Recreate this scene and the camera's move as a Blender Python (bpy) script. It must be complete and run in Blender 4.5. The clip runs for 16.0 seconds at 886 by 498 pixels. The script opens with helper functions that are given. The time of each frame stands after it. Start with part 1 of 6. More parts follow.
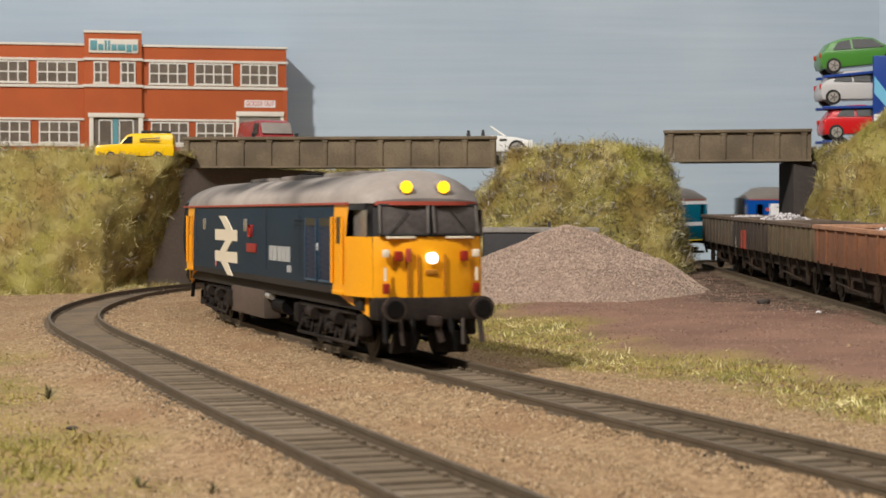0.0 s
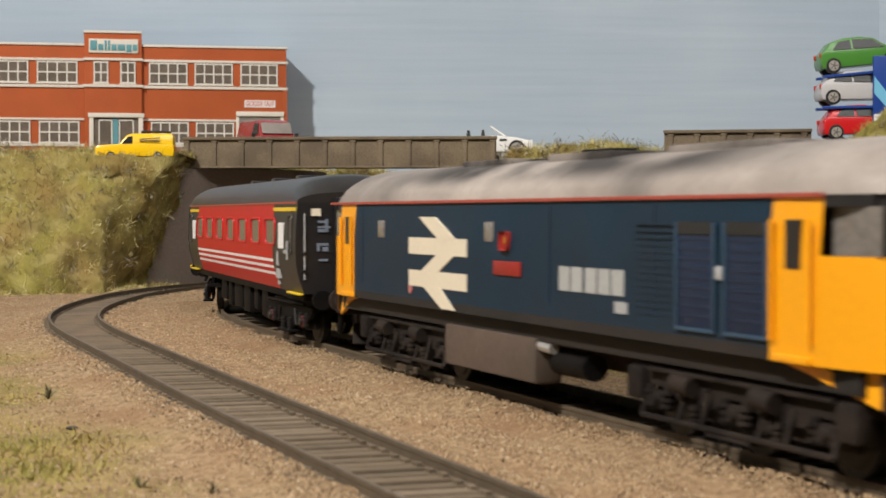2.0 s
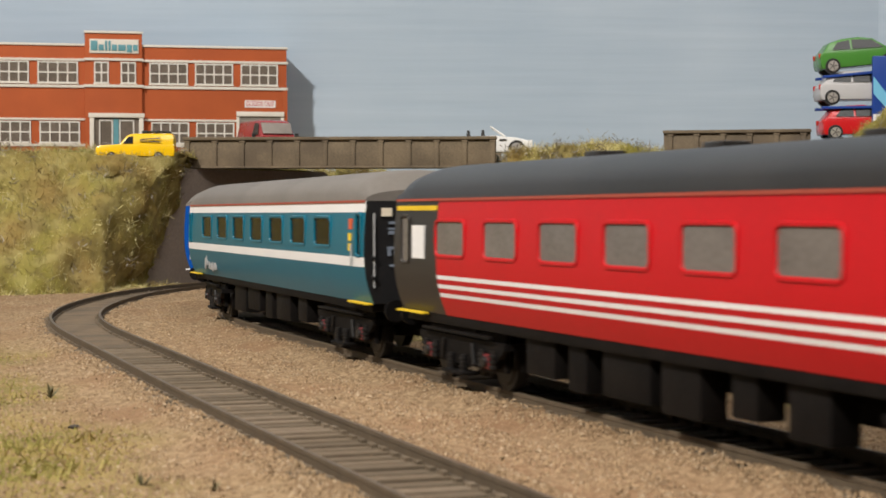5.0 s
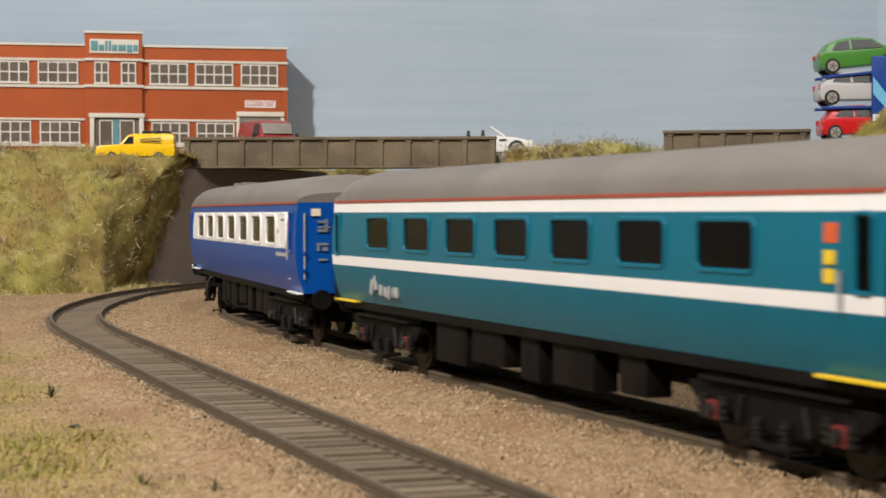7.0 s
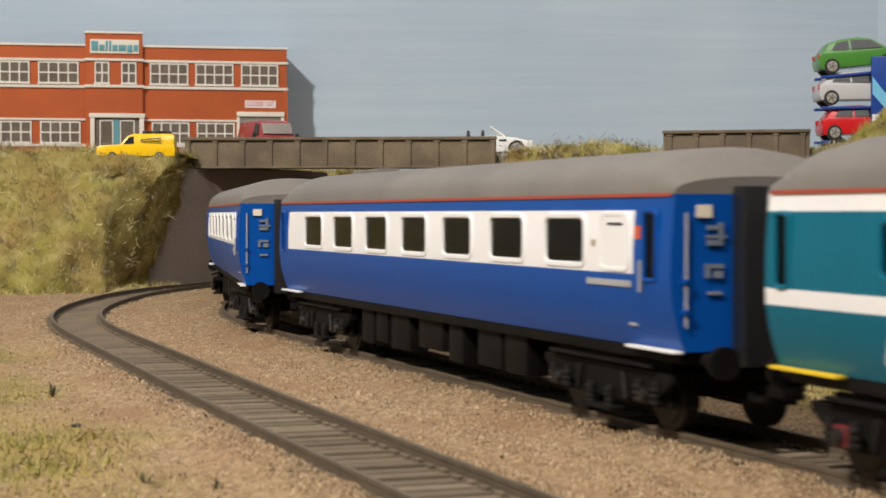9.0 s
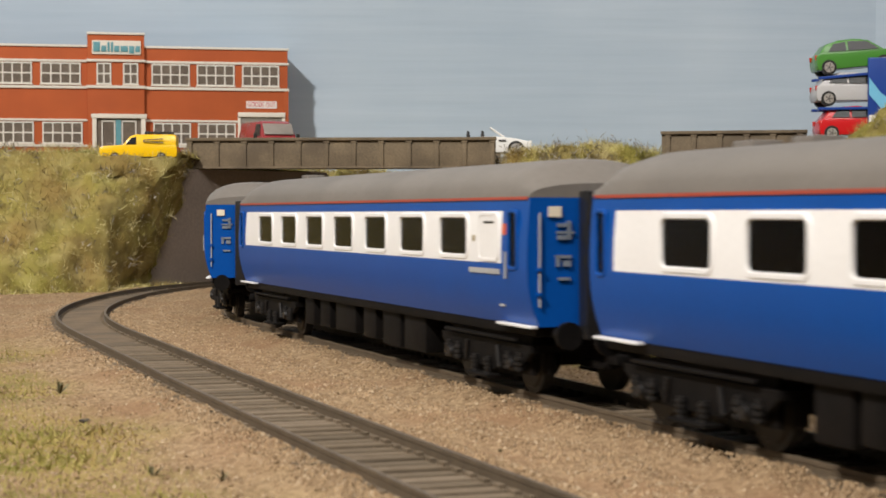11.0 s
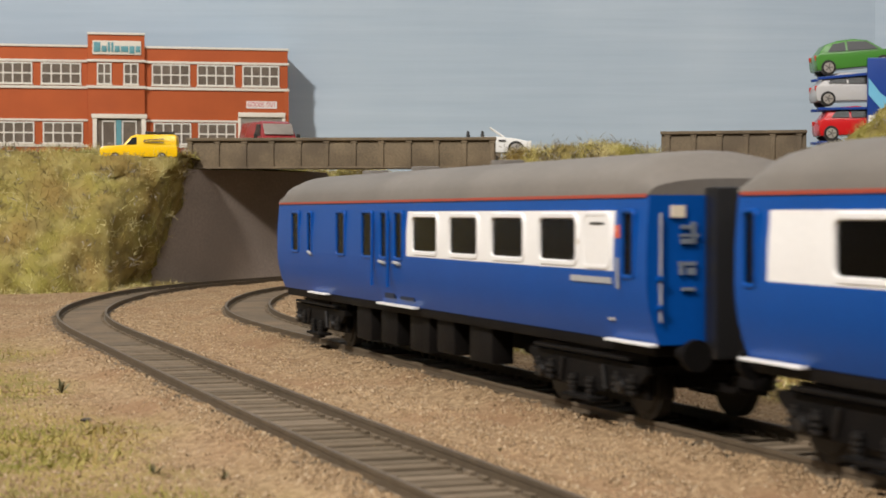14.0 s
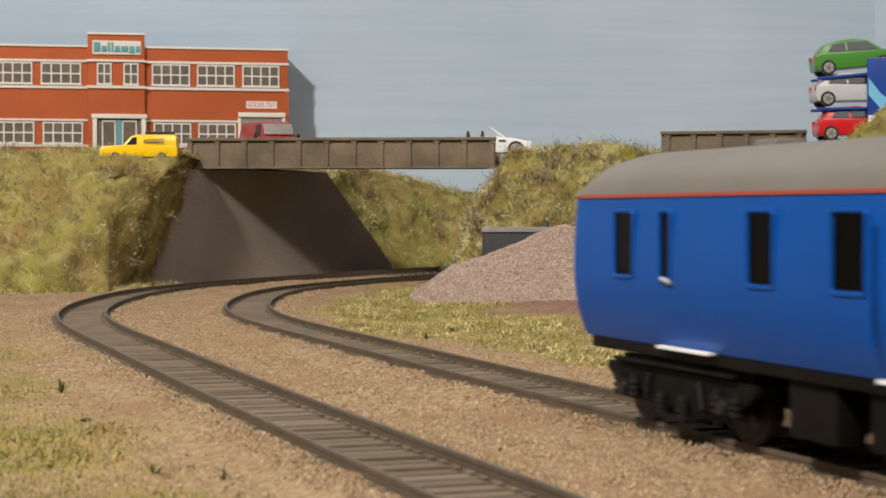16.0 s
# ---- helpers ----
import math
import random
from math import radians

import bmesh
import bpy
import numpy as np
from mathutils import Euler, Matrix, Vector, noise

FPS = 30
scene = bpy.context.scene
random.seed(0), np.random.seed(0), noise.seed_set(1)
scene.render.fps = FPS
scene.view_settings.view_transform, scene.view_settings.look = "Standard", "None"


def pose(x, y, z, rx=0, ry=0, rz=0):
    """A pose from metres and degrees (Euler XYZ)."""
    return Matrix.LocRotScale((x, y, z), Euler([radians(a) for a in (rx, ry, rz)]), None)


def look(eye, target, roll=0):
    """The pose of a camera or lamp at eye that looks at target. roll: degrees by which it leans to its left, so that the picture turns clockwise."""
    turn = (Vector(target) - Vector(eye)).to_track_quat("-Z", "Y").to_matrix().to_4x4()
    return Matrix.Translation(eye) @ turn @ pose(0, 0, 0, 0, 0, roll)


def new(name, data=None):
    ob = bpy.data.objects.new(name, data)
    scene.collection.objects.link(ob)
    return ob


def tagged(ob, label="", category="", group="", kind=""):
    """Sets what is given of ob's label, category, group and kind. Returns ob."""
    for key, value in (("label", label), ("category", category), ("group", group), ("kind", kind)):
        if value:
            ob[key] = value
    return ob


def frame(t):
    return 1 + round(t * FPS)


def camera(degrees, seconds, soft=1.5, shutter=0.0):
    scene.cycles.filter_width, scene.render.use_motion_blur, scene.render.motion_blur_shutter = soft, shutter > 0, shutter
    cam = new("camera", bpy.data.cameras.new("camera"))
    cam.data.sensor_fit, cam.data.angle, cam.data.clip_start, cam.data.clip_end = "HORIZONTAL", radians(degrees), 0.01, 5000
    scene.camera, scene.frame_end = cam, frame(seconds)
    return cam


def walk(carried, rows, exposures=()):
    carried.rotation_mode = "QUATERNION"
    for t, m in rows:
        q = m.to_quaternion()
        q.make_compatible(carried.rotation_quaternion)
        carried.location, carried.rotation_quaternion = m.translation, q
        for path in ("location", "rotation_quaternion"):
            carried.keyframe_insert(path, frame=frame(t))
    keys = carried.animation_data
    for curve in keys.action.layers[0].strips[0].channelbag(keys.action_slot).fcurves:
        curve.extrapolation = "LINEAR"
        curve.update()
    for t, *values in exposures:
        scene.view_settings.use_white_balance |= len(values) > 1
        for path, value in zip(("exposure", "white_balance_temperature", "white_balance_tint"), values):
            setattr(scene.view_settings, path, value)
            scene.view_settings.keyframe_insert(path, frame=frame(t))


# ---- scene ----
cam = camera(27.93, 16.0, soft=1.6, shutter=0.5)
cam.data.dof.use_dof = True
cam.data.dof.focus_distance = 0.70
cam.data.dof.aperture_fstop = 90
EYE_Z = 0.0418
TILT = 88.871
walk(cam, [(t, pose(0, y, EYE_Z, TILT, 0, 0)) for t, y in (
    (0, 0.0068), (2, 0.0068), (3, 0.0058), (4.2, 0.0050), (6.5, 0.0042), (8, 0.0034), (9.2, 0.0020),
    (10.3, -0.0030), (11.3, -0.0062), (12, -0.0070), (14, -0.0070), (16, -0.0070))])

# ---- light ----
world = bpy.data.worlds.new("room_air")
scene.world = world
world.use_nodes = True
world.node_tree.nodes["Background"].inputs[0].default_value = (1.0, 0.93, 0.84, 1)
world.node_tree.nodes["Background"].inputs[1].default_value = 0.06


def area_lamp(name, eye, target, size, power, colour):
    data = bpy.data.lights.new(name, "AREA")
    data.shape, data.size, data.energy, data.color = "DISK", size, power, colour
    ob = new(name, data)
    ob.matrix_world = look(eye, target)
    return ob


area_lamp("room_spotlight", (-0.93, -0.53, 1.40), (-0.02, 0.9, 0.03), 0.13, 53, (1.0, 0.935, 0.86))
# Second lamp is an added unseen soft fill, set forward to lift the cab front.
area_lamp("ceiling_panel", (0.40, -0.45, 1.50), (0.1, 0.9, 0.0), 0.9, 14.5, (1.0, 0.965, 0.93))
scene.view_settings.exposure = 0.0


# ---- materials ----
def nodes_of(name):
    m = bpy.data.materials.new(name)
    m.use_nodes = True
    t = m.node_tree
    return m, t, t.nodes["Principled BSDF"]


def mat(name, colour, rough=0.6, metal=0.0, vary=0.15, scale=60.0, fine=900.0, bump=0.15, relief=0.0004, dirt=None, dirt_amount=0.0, spec=0.5):
    """Paint or plastic: two scales of tone, fine relief, optional dirt patches."""
    m, t, b = nodes_of(name)
    n, l = t.nodes, t.links
    co = n.new("ShaderNodeTexCoord")
    big, small = n.new("ShaderNodeTexNoise"), n.new("ShaderNodeTexNoise")
    big.inputs["Scale"].default_value, small.inputs["Scale"].default_value = scale, fine
    big.inputs["Detail"].default_value = small.inputs["Detail"].default_value = 4
    l.new(co.outputs["Object"], big.inputs["Vector"])
    l.new(co.outputs["Object"], small.inputs["Vector"])
    add = n.new("ShaderNodeMath")
    l.new(big.outputs["Fac"], add.inputs[0])
    l.new(small.outputs["Fac"], add.inputs[1])
    ramp = n.new("ShaderNodeMapRange")
    ramp.inputs["From Min"].default_value, ramp.inputs["From Max"].default_value = 0.6, 1.4
    ramp.inputs["To Min"].default_value, ramp.inputs["To Max"].default_value = 1 - vary, 1 + vary
    l.new(add.outputs[0], ramp.inputs["Value"])
    mul = n.new("ShaderNodeVectorMath")
    mul.operation = "SCALE"
    mul.inputs[0].default_value = colour
    l.new(ramp.outputs[0], mul.inputs["Scale"])
    out = mul.outputs[0]
    if dirt:
        patch = n.new("ShaderNodeTexNoise")
        patch.inputs["Scale"].default_value, patch.inputs["Detail"].default_value = scale * 0.6, 6
        l.new(co.outputs["Object"], patch.inputs["Vector"])
        r2 = n.new("ShaderNodeMapRange")
        r2.inputs["From Min"].default_value, r2.inputs["From Max"].default_value = 0.42, 0.66
        r2.inputs["To Max"].default_value = dirt_amount
        l.new(patch.outputs["Fac"], r2.inputs["Value"])
        mix = n.new("ShaderNodeMix")
        mix.data_type = "RGBA"
        l.new(r2.outputs[0], mix.inputs["Factor"])
        l.new(out, mix.inputs["A"])
        mix.inputs["B"].default_value = (*dirt, 1)
        out = mix.outputs["Result"]
    l.new(out, b.inputs["Base Color"])
    b.inputs["Roughness"].default_value, b.inputs["Metallic"].default_value = rough, metal
    b.inputs["Specular IOR Level"].default_value = spec
    if bump:
        bp = n.new("ShaderNodeBump")
        bp.inputs["Strength"].default_value, bp.inputs["Distance"].default_value = bump, relief
        l.new(small.outputs["Fac"], bp.inputs["Height"])
        l.new(bp.outputs[0], b.inputs["Normal"])
    return m


def glow(name, colour, strength):
    m, t, b = nodes_of(name)
    b.inputs["Base Color"].default_value = (*colour, 1)
    b.inputs["Emission Color"].default_value = (*colour, 1)
    b.inputs["Emission Strength"].default_value = strength
    return m


def glass(name, tint, rough=0.04, ior=1.3):
    m, t, b = nodes_of(name)
    b.inputs["Base Color"].default_value = (*tint, 1)
    b.inputs["Roughness"].default_value = rough
    b.inputs["Transmission Weight"].default_value = 1.0
    b.inputs["IOR"].default_value = ior
    return m


def tinted_by_piece(name, colours, rough=0.9, island=True, scale=300.0, patches=()):
    """Loose material whose tone differs from piece to piece."""
    m, t, b = nodes_of(name)
    n, l = t.nodes, t.links
    ramp = n.new("ShaderNodeValToRGB")
    els = ramp.color_ramp.elements
    while len(els) < len(colours):
        els.new(0.5)
    for i, c in enumerate(colours):
        els[i].position = i / (len(colours) - 1)
        els[i].color = (*c, 1)
    if island:
        g = n.new("ShaderNodeNewGeometry")
        src = g.outputs["Random Per Island"]
    else:
        g = n.new("ShaderNodeObjectInfo")
        src = g.outputs["Random"]
    l.new(src, ramp.inputs["Fac"])
    co, tx = n.new("ShaderNodeTexCoord"), n.new("ShaderNodeTexNoise")
    tx.inputs["Scale"].default_value = scale
    l.new(co.outputs["Object"], tx.inputs["Vector"])
    mr = n.new("ShaderNodeMapRange")
    mr.inputs["To Min"].default_value, mr.inputs["To Max"].default_value = 0.75, 1.25
    l.new(tx.outputs["Fac"], mr.inputs["Value"])
    mul = n.new("ShaderNodeVectorMath")
    mul.operation = "SCALE"
    l.new(ramp.outputs["Color"], mul.inputs[0])
    l.new(mr.outputs[0], mul.inputs["Scale"])
    out = mul.outputs[0]
    for size, lo, hi, amount, colour in patches:
        px, pr, mx = n.new("ShaderNodeTexNoise"), n.new("ShaderNodeMapRange"), n.new("ShaderNodeMix")
        px.inputs["Scale"].default_value, px.inputs["Detail"].default_value = size, 5
        l.new(co.outputs["Object"], px.inputs["Vector"])
        pr.inputs["From Min"].default_value, pr.inputs["From Max"].default_value, pr.inputs["To Max"].default_value = lo, hi, amount
        l.new(px.outputs["Fac"], pr.inputs["Value"])
        mx.data_type = "RGBA"
        l.new(pr.outputs[0], mx.inputs["Factor"])
        l.new(out, mx.inputs["A"])
        mx.inputs["B"].default_value = (*colour, 1)
        out = mx.outputs["Result"]
    l.new(out, b.inputs["Base Color"])
    b.inputs["Roughness"].default_value = rough
    b.inputs["Specular IOR Level"].default_value = 0.2
    return m


def ground_material():
    """Tan scatter, green turf and red-brown yard dirt, spread by the zone attribute."""
    m, t, b = nodes_of("layout_ground")
    n, l = t.nodes, t.links
    co = n.new("ShaderNodeTexCoord")

    def tex(scale, detail=5):
        x = n.new("ShaderNodeTexNoise")
        x.inputs["Scale"].default_value, x.inputs["Detail"].default_value = scale, detail
        l.new(co.outputs["Object"], x.inputs["Vector"])
        return x.outputs["Fac"]

    def blend(fac, a, c):
        x = n.new("ShaderNodeMix")
        x.data_type = "RGBA"
        l.new(fac, x.inputs["Factor"])
        for key, v in (("A", a), ("B", c)):
            if isinstance(v, tuple):
                x.inputs[key].default_value = (*v, 1)
            else:
                l.new(v, x.inputs[key])
        return x.outputs["Result"]

    def span(v, lo, hi):
        x = n.new("ShaderNodeMapRange")
        x.inputs["From Min"].default_value, x.inputs["From Max"].default_value = lo, hi
        l.new(v, x.inputs["Value"])
        return x.outputs[0]

    grain, patch = tex(1100, 3), tex(22, 6)
    vor = n.new("ShaderNodeTexVoronoi")
    vor.inputs["Scale"].default_value = 900
    l.new(co.outputs["Object"], vor.inputs["Vector"])
    tan = blend(span(vor.outputs["Color"], 0.1, 0.9), (0.17, 0.111, 0.062), (0.37, 0.268, 0.16))
    tan = blend(span(patch, 0.45, 0.75), tan, (0.23, 0.135, 0.075))
    turf = blend(span(tex(45, 7), 0.40, 0.62), (0.28, 0.215, 0.072), (0.16, 0.145, 0.036))
    yard = blend(span(tex(35, 7), 0.35, 0.68), (0.25, 0.145, 0.105), (0.13, 0.075, 0.055))
    yard = blend(span(grain, 0.35, 0.7), yard, (0.20, 0.12, 0.09))
    att = n.new("ShaderNodeAttribute")
    att.attribute_name = "zone"
    sep = n.new("ShaderNodeSeparateColor")
    l.new(att.outputs["Color"], sep.inputs[0])
    col = blend(sep.outputs[1], tan, yard)
    soil = blend(span(tex(160, 7), 0.38, 0.62), (0.050, 0.034, 0.025), (0.15, 0.105, 0.078))
    col = blend(sep.outputs[2], col, soil)
    col = blend(sep.outputs[0], col, turf)
    l.new(col, b.inputs["Base Color"])
    b.inputs["Roughness"].default_value = 0.95
    b.inputs["Specular IOR Level"].default_value = 0.15
    bp = n.new("ShaderNodeBump")
    bp.inputs["Strength"].default_value, bp.inputs["Distance"].default_value = 0.6, 0.0008
    l.new(grain, bp.inputs["Height"])
    l.new(bp.outputs[0], b.inputs["Normal"])
    return m


def sky_paint():
    """Matt pale blue board with horizontal brush strokes and small specks."""
    m, t, b = nodes_of("sky_paint")
    n, l = t.nodes, t.links
    co, mp = n.new("ShaderNodeTexCoord"), n.new("ShaderNodeMapping")
    mp.inputs["Scale"].default_value = (3.0, 3.0, 62.0)
    mp.inputs["Rotation"].default_value = (0, radians(4), 0)
    l.new(co.outputs["Object"], mp.inputs["Vector"])
    streak, cloud = n.new("ShaderNodeTexNoise"), n.new("ShaderNodeTexNoise")
    streak.inputs["Scale"].default_value, streak.inputs["Detail"].default_value = 2.0, 6
    cloud.inputs["Scale"].default_value, cloud.inputs["Detail"].default_value = 3.5, 4
    l.new(mp.outputs[0], streak.inputs["Vector"])
    l.new(co.outputs["Object"], cloud.inputs["Vector"])
    ramp = n.new("ShaderNodeValToRGB")
    ramp.color_ramp.elements[0].position, ramp.color_ramp.elements[1].position = 0.3, 0.7
    ramp.color_ramp.elements[0].color = (0.300, 0.390, 0.492, 1)
    ramp.color_ramp.elements[1].color = (0.43, 0.515, 0.605, 1)
    add = n.new("ShaderNodeMath")
    add.operation = "MULTIPLY_ADD"
    add.inputs[1].default_value = 0.30
    l.new(streak.outputs["Fac"], add.inputs[0])
    sc = n.new("ShaderNodeMath")
    sc.operation = "MULTIPLY"
    sc.inputs[1].default_value = 0.70
    l.new(cloud.outputs["Fac"], sc.inputs[0])
    l.new(sc.outputs[0], add.inputs[2])
    l.new(add.outputs[0], ramp.inputs["Fac"])
    l.new(ramp.outputs["Color"], b.inputs["Base Color"])
    b.inputs["Roughness"].default_value = 0.7
    bp = n.new("ShaderNodeBump")
    bp.inputs["Strength"].default_value, bp.inputs["Distance"].default_value = 0.3, 0.0010
    l.new(streak.outputs["Fac"], bp.inputs["Height"])
    l.new(bp.outputs[0], b.inputs["Normal"])
    return m


M_GROUND, M_SKY = ground_material(), sky_paint()
M_RAIL = mat("rusty_rail", (0.11, 0.083, 0.055), 0.6, 0.2, 0.3, 200, 2000)
M_SLEEPER = tinted_by_piece("sleeper", [(0.105, 0.082, 0.056), (0.14, 0.108, 0.074), (0.175, 0.137, 0.097)], 0.85, island=False)
# M_BED is darkened so the gaps between sleepers look shaded.
M_BED = mat("gap_shade_bed", (0.030, 0.022, 0.015), 0.95, 0, 0.4, 90, 1400, 0.5, 0.0006, (0.06, 0.042, 0.026), 0.6)
M_WEB = mat("track_base", (0.105, 0.080, 0.052), 0.95, 0, 0.4, 90, 1400, 0.5, 0.0006, (0.19, 0.13, 0.078), 0.7)
M_STONE = tinted_by_piece("ballast", [(0.13, 0.084, 0.046), (0.28, 0.192, 0.11), (0.35, 0.252, 0.15), (0.225, 0.15, 0.087), (0.43, 0.34, 0.23)])
M_GRIT = tinted_by_piece("yard_grit", [(0.11, 0.065, 0.048), (0.20, 0.12, 0.09), (0.27, 0.18, 0.14), (0.16, 0.095, 0.07)])
M_HEAP = tinted_by_piece("heap_stone", [(0.19, 0.135, 0.103), (0.33, 0.25, 0.20), (0.44, 0.345, 0.28), (0.26, 0.19, 0.15)])
M_LIME = tinted_by_piece("limestone", [(0.42, 0.40, 0.42), (0.60, 0.58, 0.60), (0.50, 0.48, 0.50)])
M_HEAPBASE = mat("heap_base", (0.29, 0.21, 0.165), 0.95, 0, 0.3, 150, 1200, 0.8, 0.001)
M_GRASS = tinted_by_piece("static_grass", [(0.20, 0.165, 0.042), (0.37, 0.315, 0.088), (0.54, 0.48, 0.17), (0.26, 0.25, 0.055), (0.80, 0.74, 0.47), (0.30, 0.20, 0.075)], 0.8, patches=((24, 0.46, 0.66, 0.62, (0.40, 0.38, 0.075)), (40, 0.46, 0.60, 0.8, (0.22, 0.135, 0.045)), (70, 0.52, 0.64, 0.75, (0.86, 0.78, 0.42)), (120, 0.52, 0.62, 0.8, (0.06, 0.045, 0.018)), (18, 0.54, 0.66, 0.7, (0.17, 0.17, 0.035))))
M_MOSS = tinted_by_piece("moss_fibre", [(0.28, 0.235, 0.065), (0.19, 0.185, 0.042), (0.40, 0.34, 0.12), (0.30, 0.21, 0.08)], 0.9, patches=((40, 0.5, 0.6, 0.6, (0.24, 0.24, 0.05)), (25, 0.5, 0.62, 0.6, (0.24, 0.15, 0.055))))
M_SCRUB = tinted_by_piece("scrub", [(0.07, 0.058, 0.036), (0.24, 0.215, 0.17), (0.12, 0.095, 0.055), (0.48, 0.46, 0.41), (0.16, 0.135, 0.10)], 0.9)
M_BANK = tinted_by_piece("bank_earth", [(0.22, 0.18, 0.056), (0.23, 0.185, 0.060)], 0.95, scale=420.0, patches=((24, 0.42, 0.62, 0.6, (0.24, 0.225, 0.045)), (40, 0.44, 0.64, 0.65, (0.22, 0.145, 0.05)), (90, 0.50, 0.66, 0.35, (0.42, 0.37, 0.16)), (120, 0.50, 0.64, 0.5, (0.13, 0.095, 0.036))))
M_CONC = mat("painted_concrete", (0.25, 0.205, 0.175), 0.85, 0, 0.22, 30, 600, 0.3, 0.0004, (0.19, 0.155, 0.13), 0.6)
M_GIRDER = mat("weathered_girder", (0.150, 0.114, 0.070), 0.75, 0, 0.35, 70, 800, 0.35, 0.0004, (0.075, 0.055, 0.035), 0.7)
M_DARKBRICK = mat("dark_brick", (0.045, 0.037, 0.033), 0.85, 0, 0.3, 90, 900, 0.4, 0.0005)
M_ROAD = mat("road_card", (0.22, 0.19, 0.15), 0.9, 0, 0.2, 60, 900)
M_WALL = mat("room_paint", (0.62, 0.58, 0.52), 0.8, 0, 0.05, 2, 40)
M_FLOOR = mat("room_floor", (0.22, 0.17, 0.13), 0.6, 0, 0.15, 3, 60)
M_BLACK = mat("black_underframe", (0.0045, 0.004, 0.004), 0.65, 0, 0.5, 150, 1200, 0.3, 0.0004, (0.011, 0.009, 0.008), 0.5, 0.12)
M_WHEEL = mat("wheel_steel", (0.010, 0.009, 0.008), 0.5, 0.3, 0.3, 200, 900)


# ---- mesh tools ----
def link_bm(name, bm, materials, parent=None, label="", smooth=None):
    me = bpy.data.meshes.new(name)
    bmesh.ops.recalc_face_normals(bm, faces=bm.faces)
    bm.to_mesh(me)
    bm.free()
    for m in materials if isinstance(materials, (list, tuple)) else [materials]:
        me.materials.append(m)
    if smooth is not None:
        me.shade_smooth()
        me.set_sharp_from_angle(angle=radians(smooth))
    ob = new(name, me)
    if parent:
        ob.parent = parent
    if label:
        tagged(ob, label)
    return ob


def part(name, bm, material, parent, label="", smooth=35):
    return link_bm(name, bm, material, parent, label, smooth)


def mesh_of(name, verts, faces, materials, parent=None, label="", smooth=None, index=None):
    me = bpy.data.meshes.new(name)
    me.from_pydata([tuple(v) for v in verts], [], [tuple(f) for f in faces])
    for m in materials if isinstance(materials, (list, tuple)) else [materials]:
        me.materials.append(m)
    if index is not None:
        me.polygons.foreach_set("material_index", index)
    if smooth is not None:
        me.shade_smooth()
        me.set_sharp_from_angle(angle=radians(smooth))
    ob = new(name, me)
    if parent:
        ob.parent = parent
    if label:
        tagged(ob, label)
    return ob


def add_box(bm, x0, x1, y0, y1, z0, z1, bevel=0.0, mi=0):
    r = bmesh.ops.create_cube(bm, size=1)
    for v in r["verts"]:
        v.co = ((x0 + x1) / 2 + v.co.x * (x1 - x0), (y0 + y1) / 2 + v.co.y * (y1 - y0), (z0 + z1) / 2 + v.co.z * (z1 - z0))
    fs = {f for v in r["verts"] for f in v.link_faces}
    for f in fs:
        f.material_index = mi
    if bevel:
        es = list({e for v in r["verts"] for e in v.link_edges})
        bmesh.ops.bevel(bm, geom=es, offset=bevel, segments=2, affect="EDGES", profile=0.6)
    return r["verts"]


def box(x0, x1, y0, y1, z0, z1, bevel=0.0):
    bm = bmesh.new()
    add_box(bm, x0, x1, y0, y1, z0, z1, bevel)
    return bm


def add_tube(bm, a, b, r0, r1=None, seg=12, caps=True):
    a, b = Vector(a), Vector(b)
    d = b - a
    m = Matrix.Translation((a + b) / 2) @ d.to_track_quat("Z", "Y").to_matrix().to_4x4()
    return bmesh.ops.create_cone(bm, cap_ends=caps, segments=seg, radius1=r0, radius2=r0 if r1 is None else r1, depth=d.length, matrix=m)["verts"]


def tube(a, b, r0, r1=None, seg=12):
    bm = bmesh.new()
    add_tube(bm, a, b, r0, r1, seg)
    return bm


def prism(points, thickness):
    """A flat outline in (x, z), given depth along y from 0 to thickness."""
    bm = bmesh.new()
    f = bm.faces.new([bm.verts.new((x, 0, z)) for x, z in points])
    r = bmesh.ops.extrude_face_region(bm, geom=[f])
    bmesh.ops.translate(bm, vec=(0, thickness, 0), verts=[g for g in r["geom"] if isinstance(g, bmesh.types.BMVert)])
    return bm


def empty(name, m, label, category, group="", kind=""):
    ob = new(name)
    ob.matrix_world = m
    ob.empty_display_size = 0.01
    return tagged(ob, label, category, group, kind)


# ---- the lines of the tracks ----
RAIL_TOP = 0.004
KNOT = 0.14
BENDS = (-2.216, 0.519, 0.007, -0.156, 0.137, -1.938, -1.065, -4.176, -1.1, -5.4, 0.0)
NEAR = (0.1549, 0.0154, 2.0069)
GAUGE = 0.0090
STEP = 0.005
BACK = 2.3


def centre_line():
    """Points and headings every STEP, from behind the camera round the bend; s = 0 is at NEAR."""
    x, y, a = NEAR
    fwd, s = [(x, y, a)], 0.0
    while s < 2.6:
        i, f = divmod(s / KNOT, 1.0)
        i = int(i)
        k = 0.0 if i >= len(BENDS) - 1 else BENDS[i] * (1 - f) + BENDS[i + 1] * f
        a += k * STEP
        x, y, s = x + math.cos(a) * STEP, y + math.sin(a) * STEP, s + STEP
        fwd.append((x, y, a))
    x, y, a = NEAR
    back = []
    for _ in range(int(BACK / STEP)):
        a += 0.12 * STEP
        x, y = x - math.cos(a) * STEP, y - math.sin(a) * STEP
        back.append((x, y, a))
    return np.array(back[::-1] + fwd)


LINE = centre_line()


def climb(s):
    u = min(max((s - 0.95) / 0.40, 0), 1)
    return 0.0060 * u * u * (3 - 2 * u)


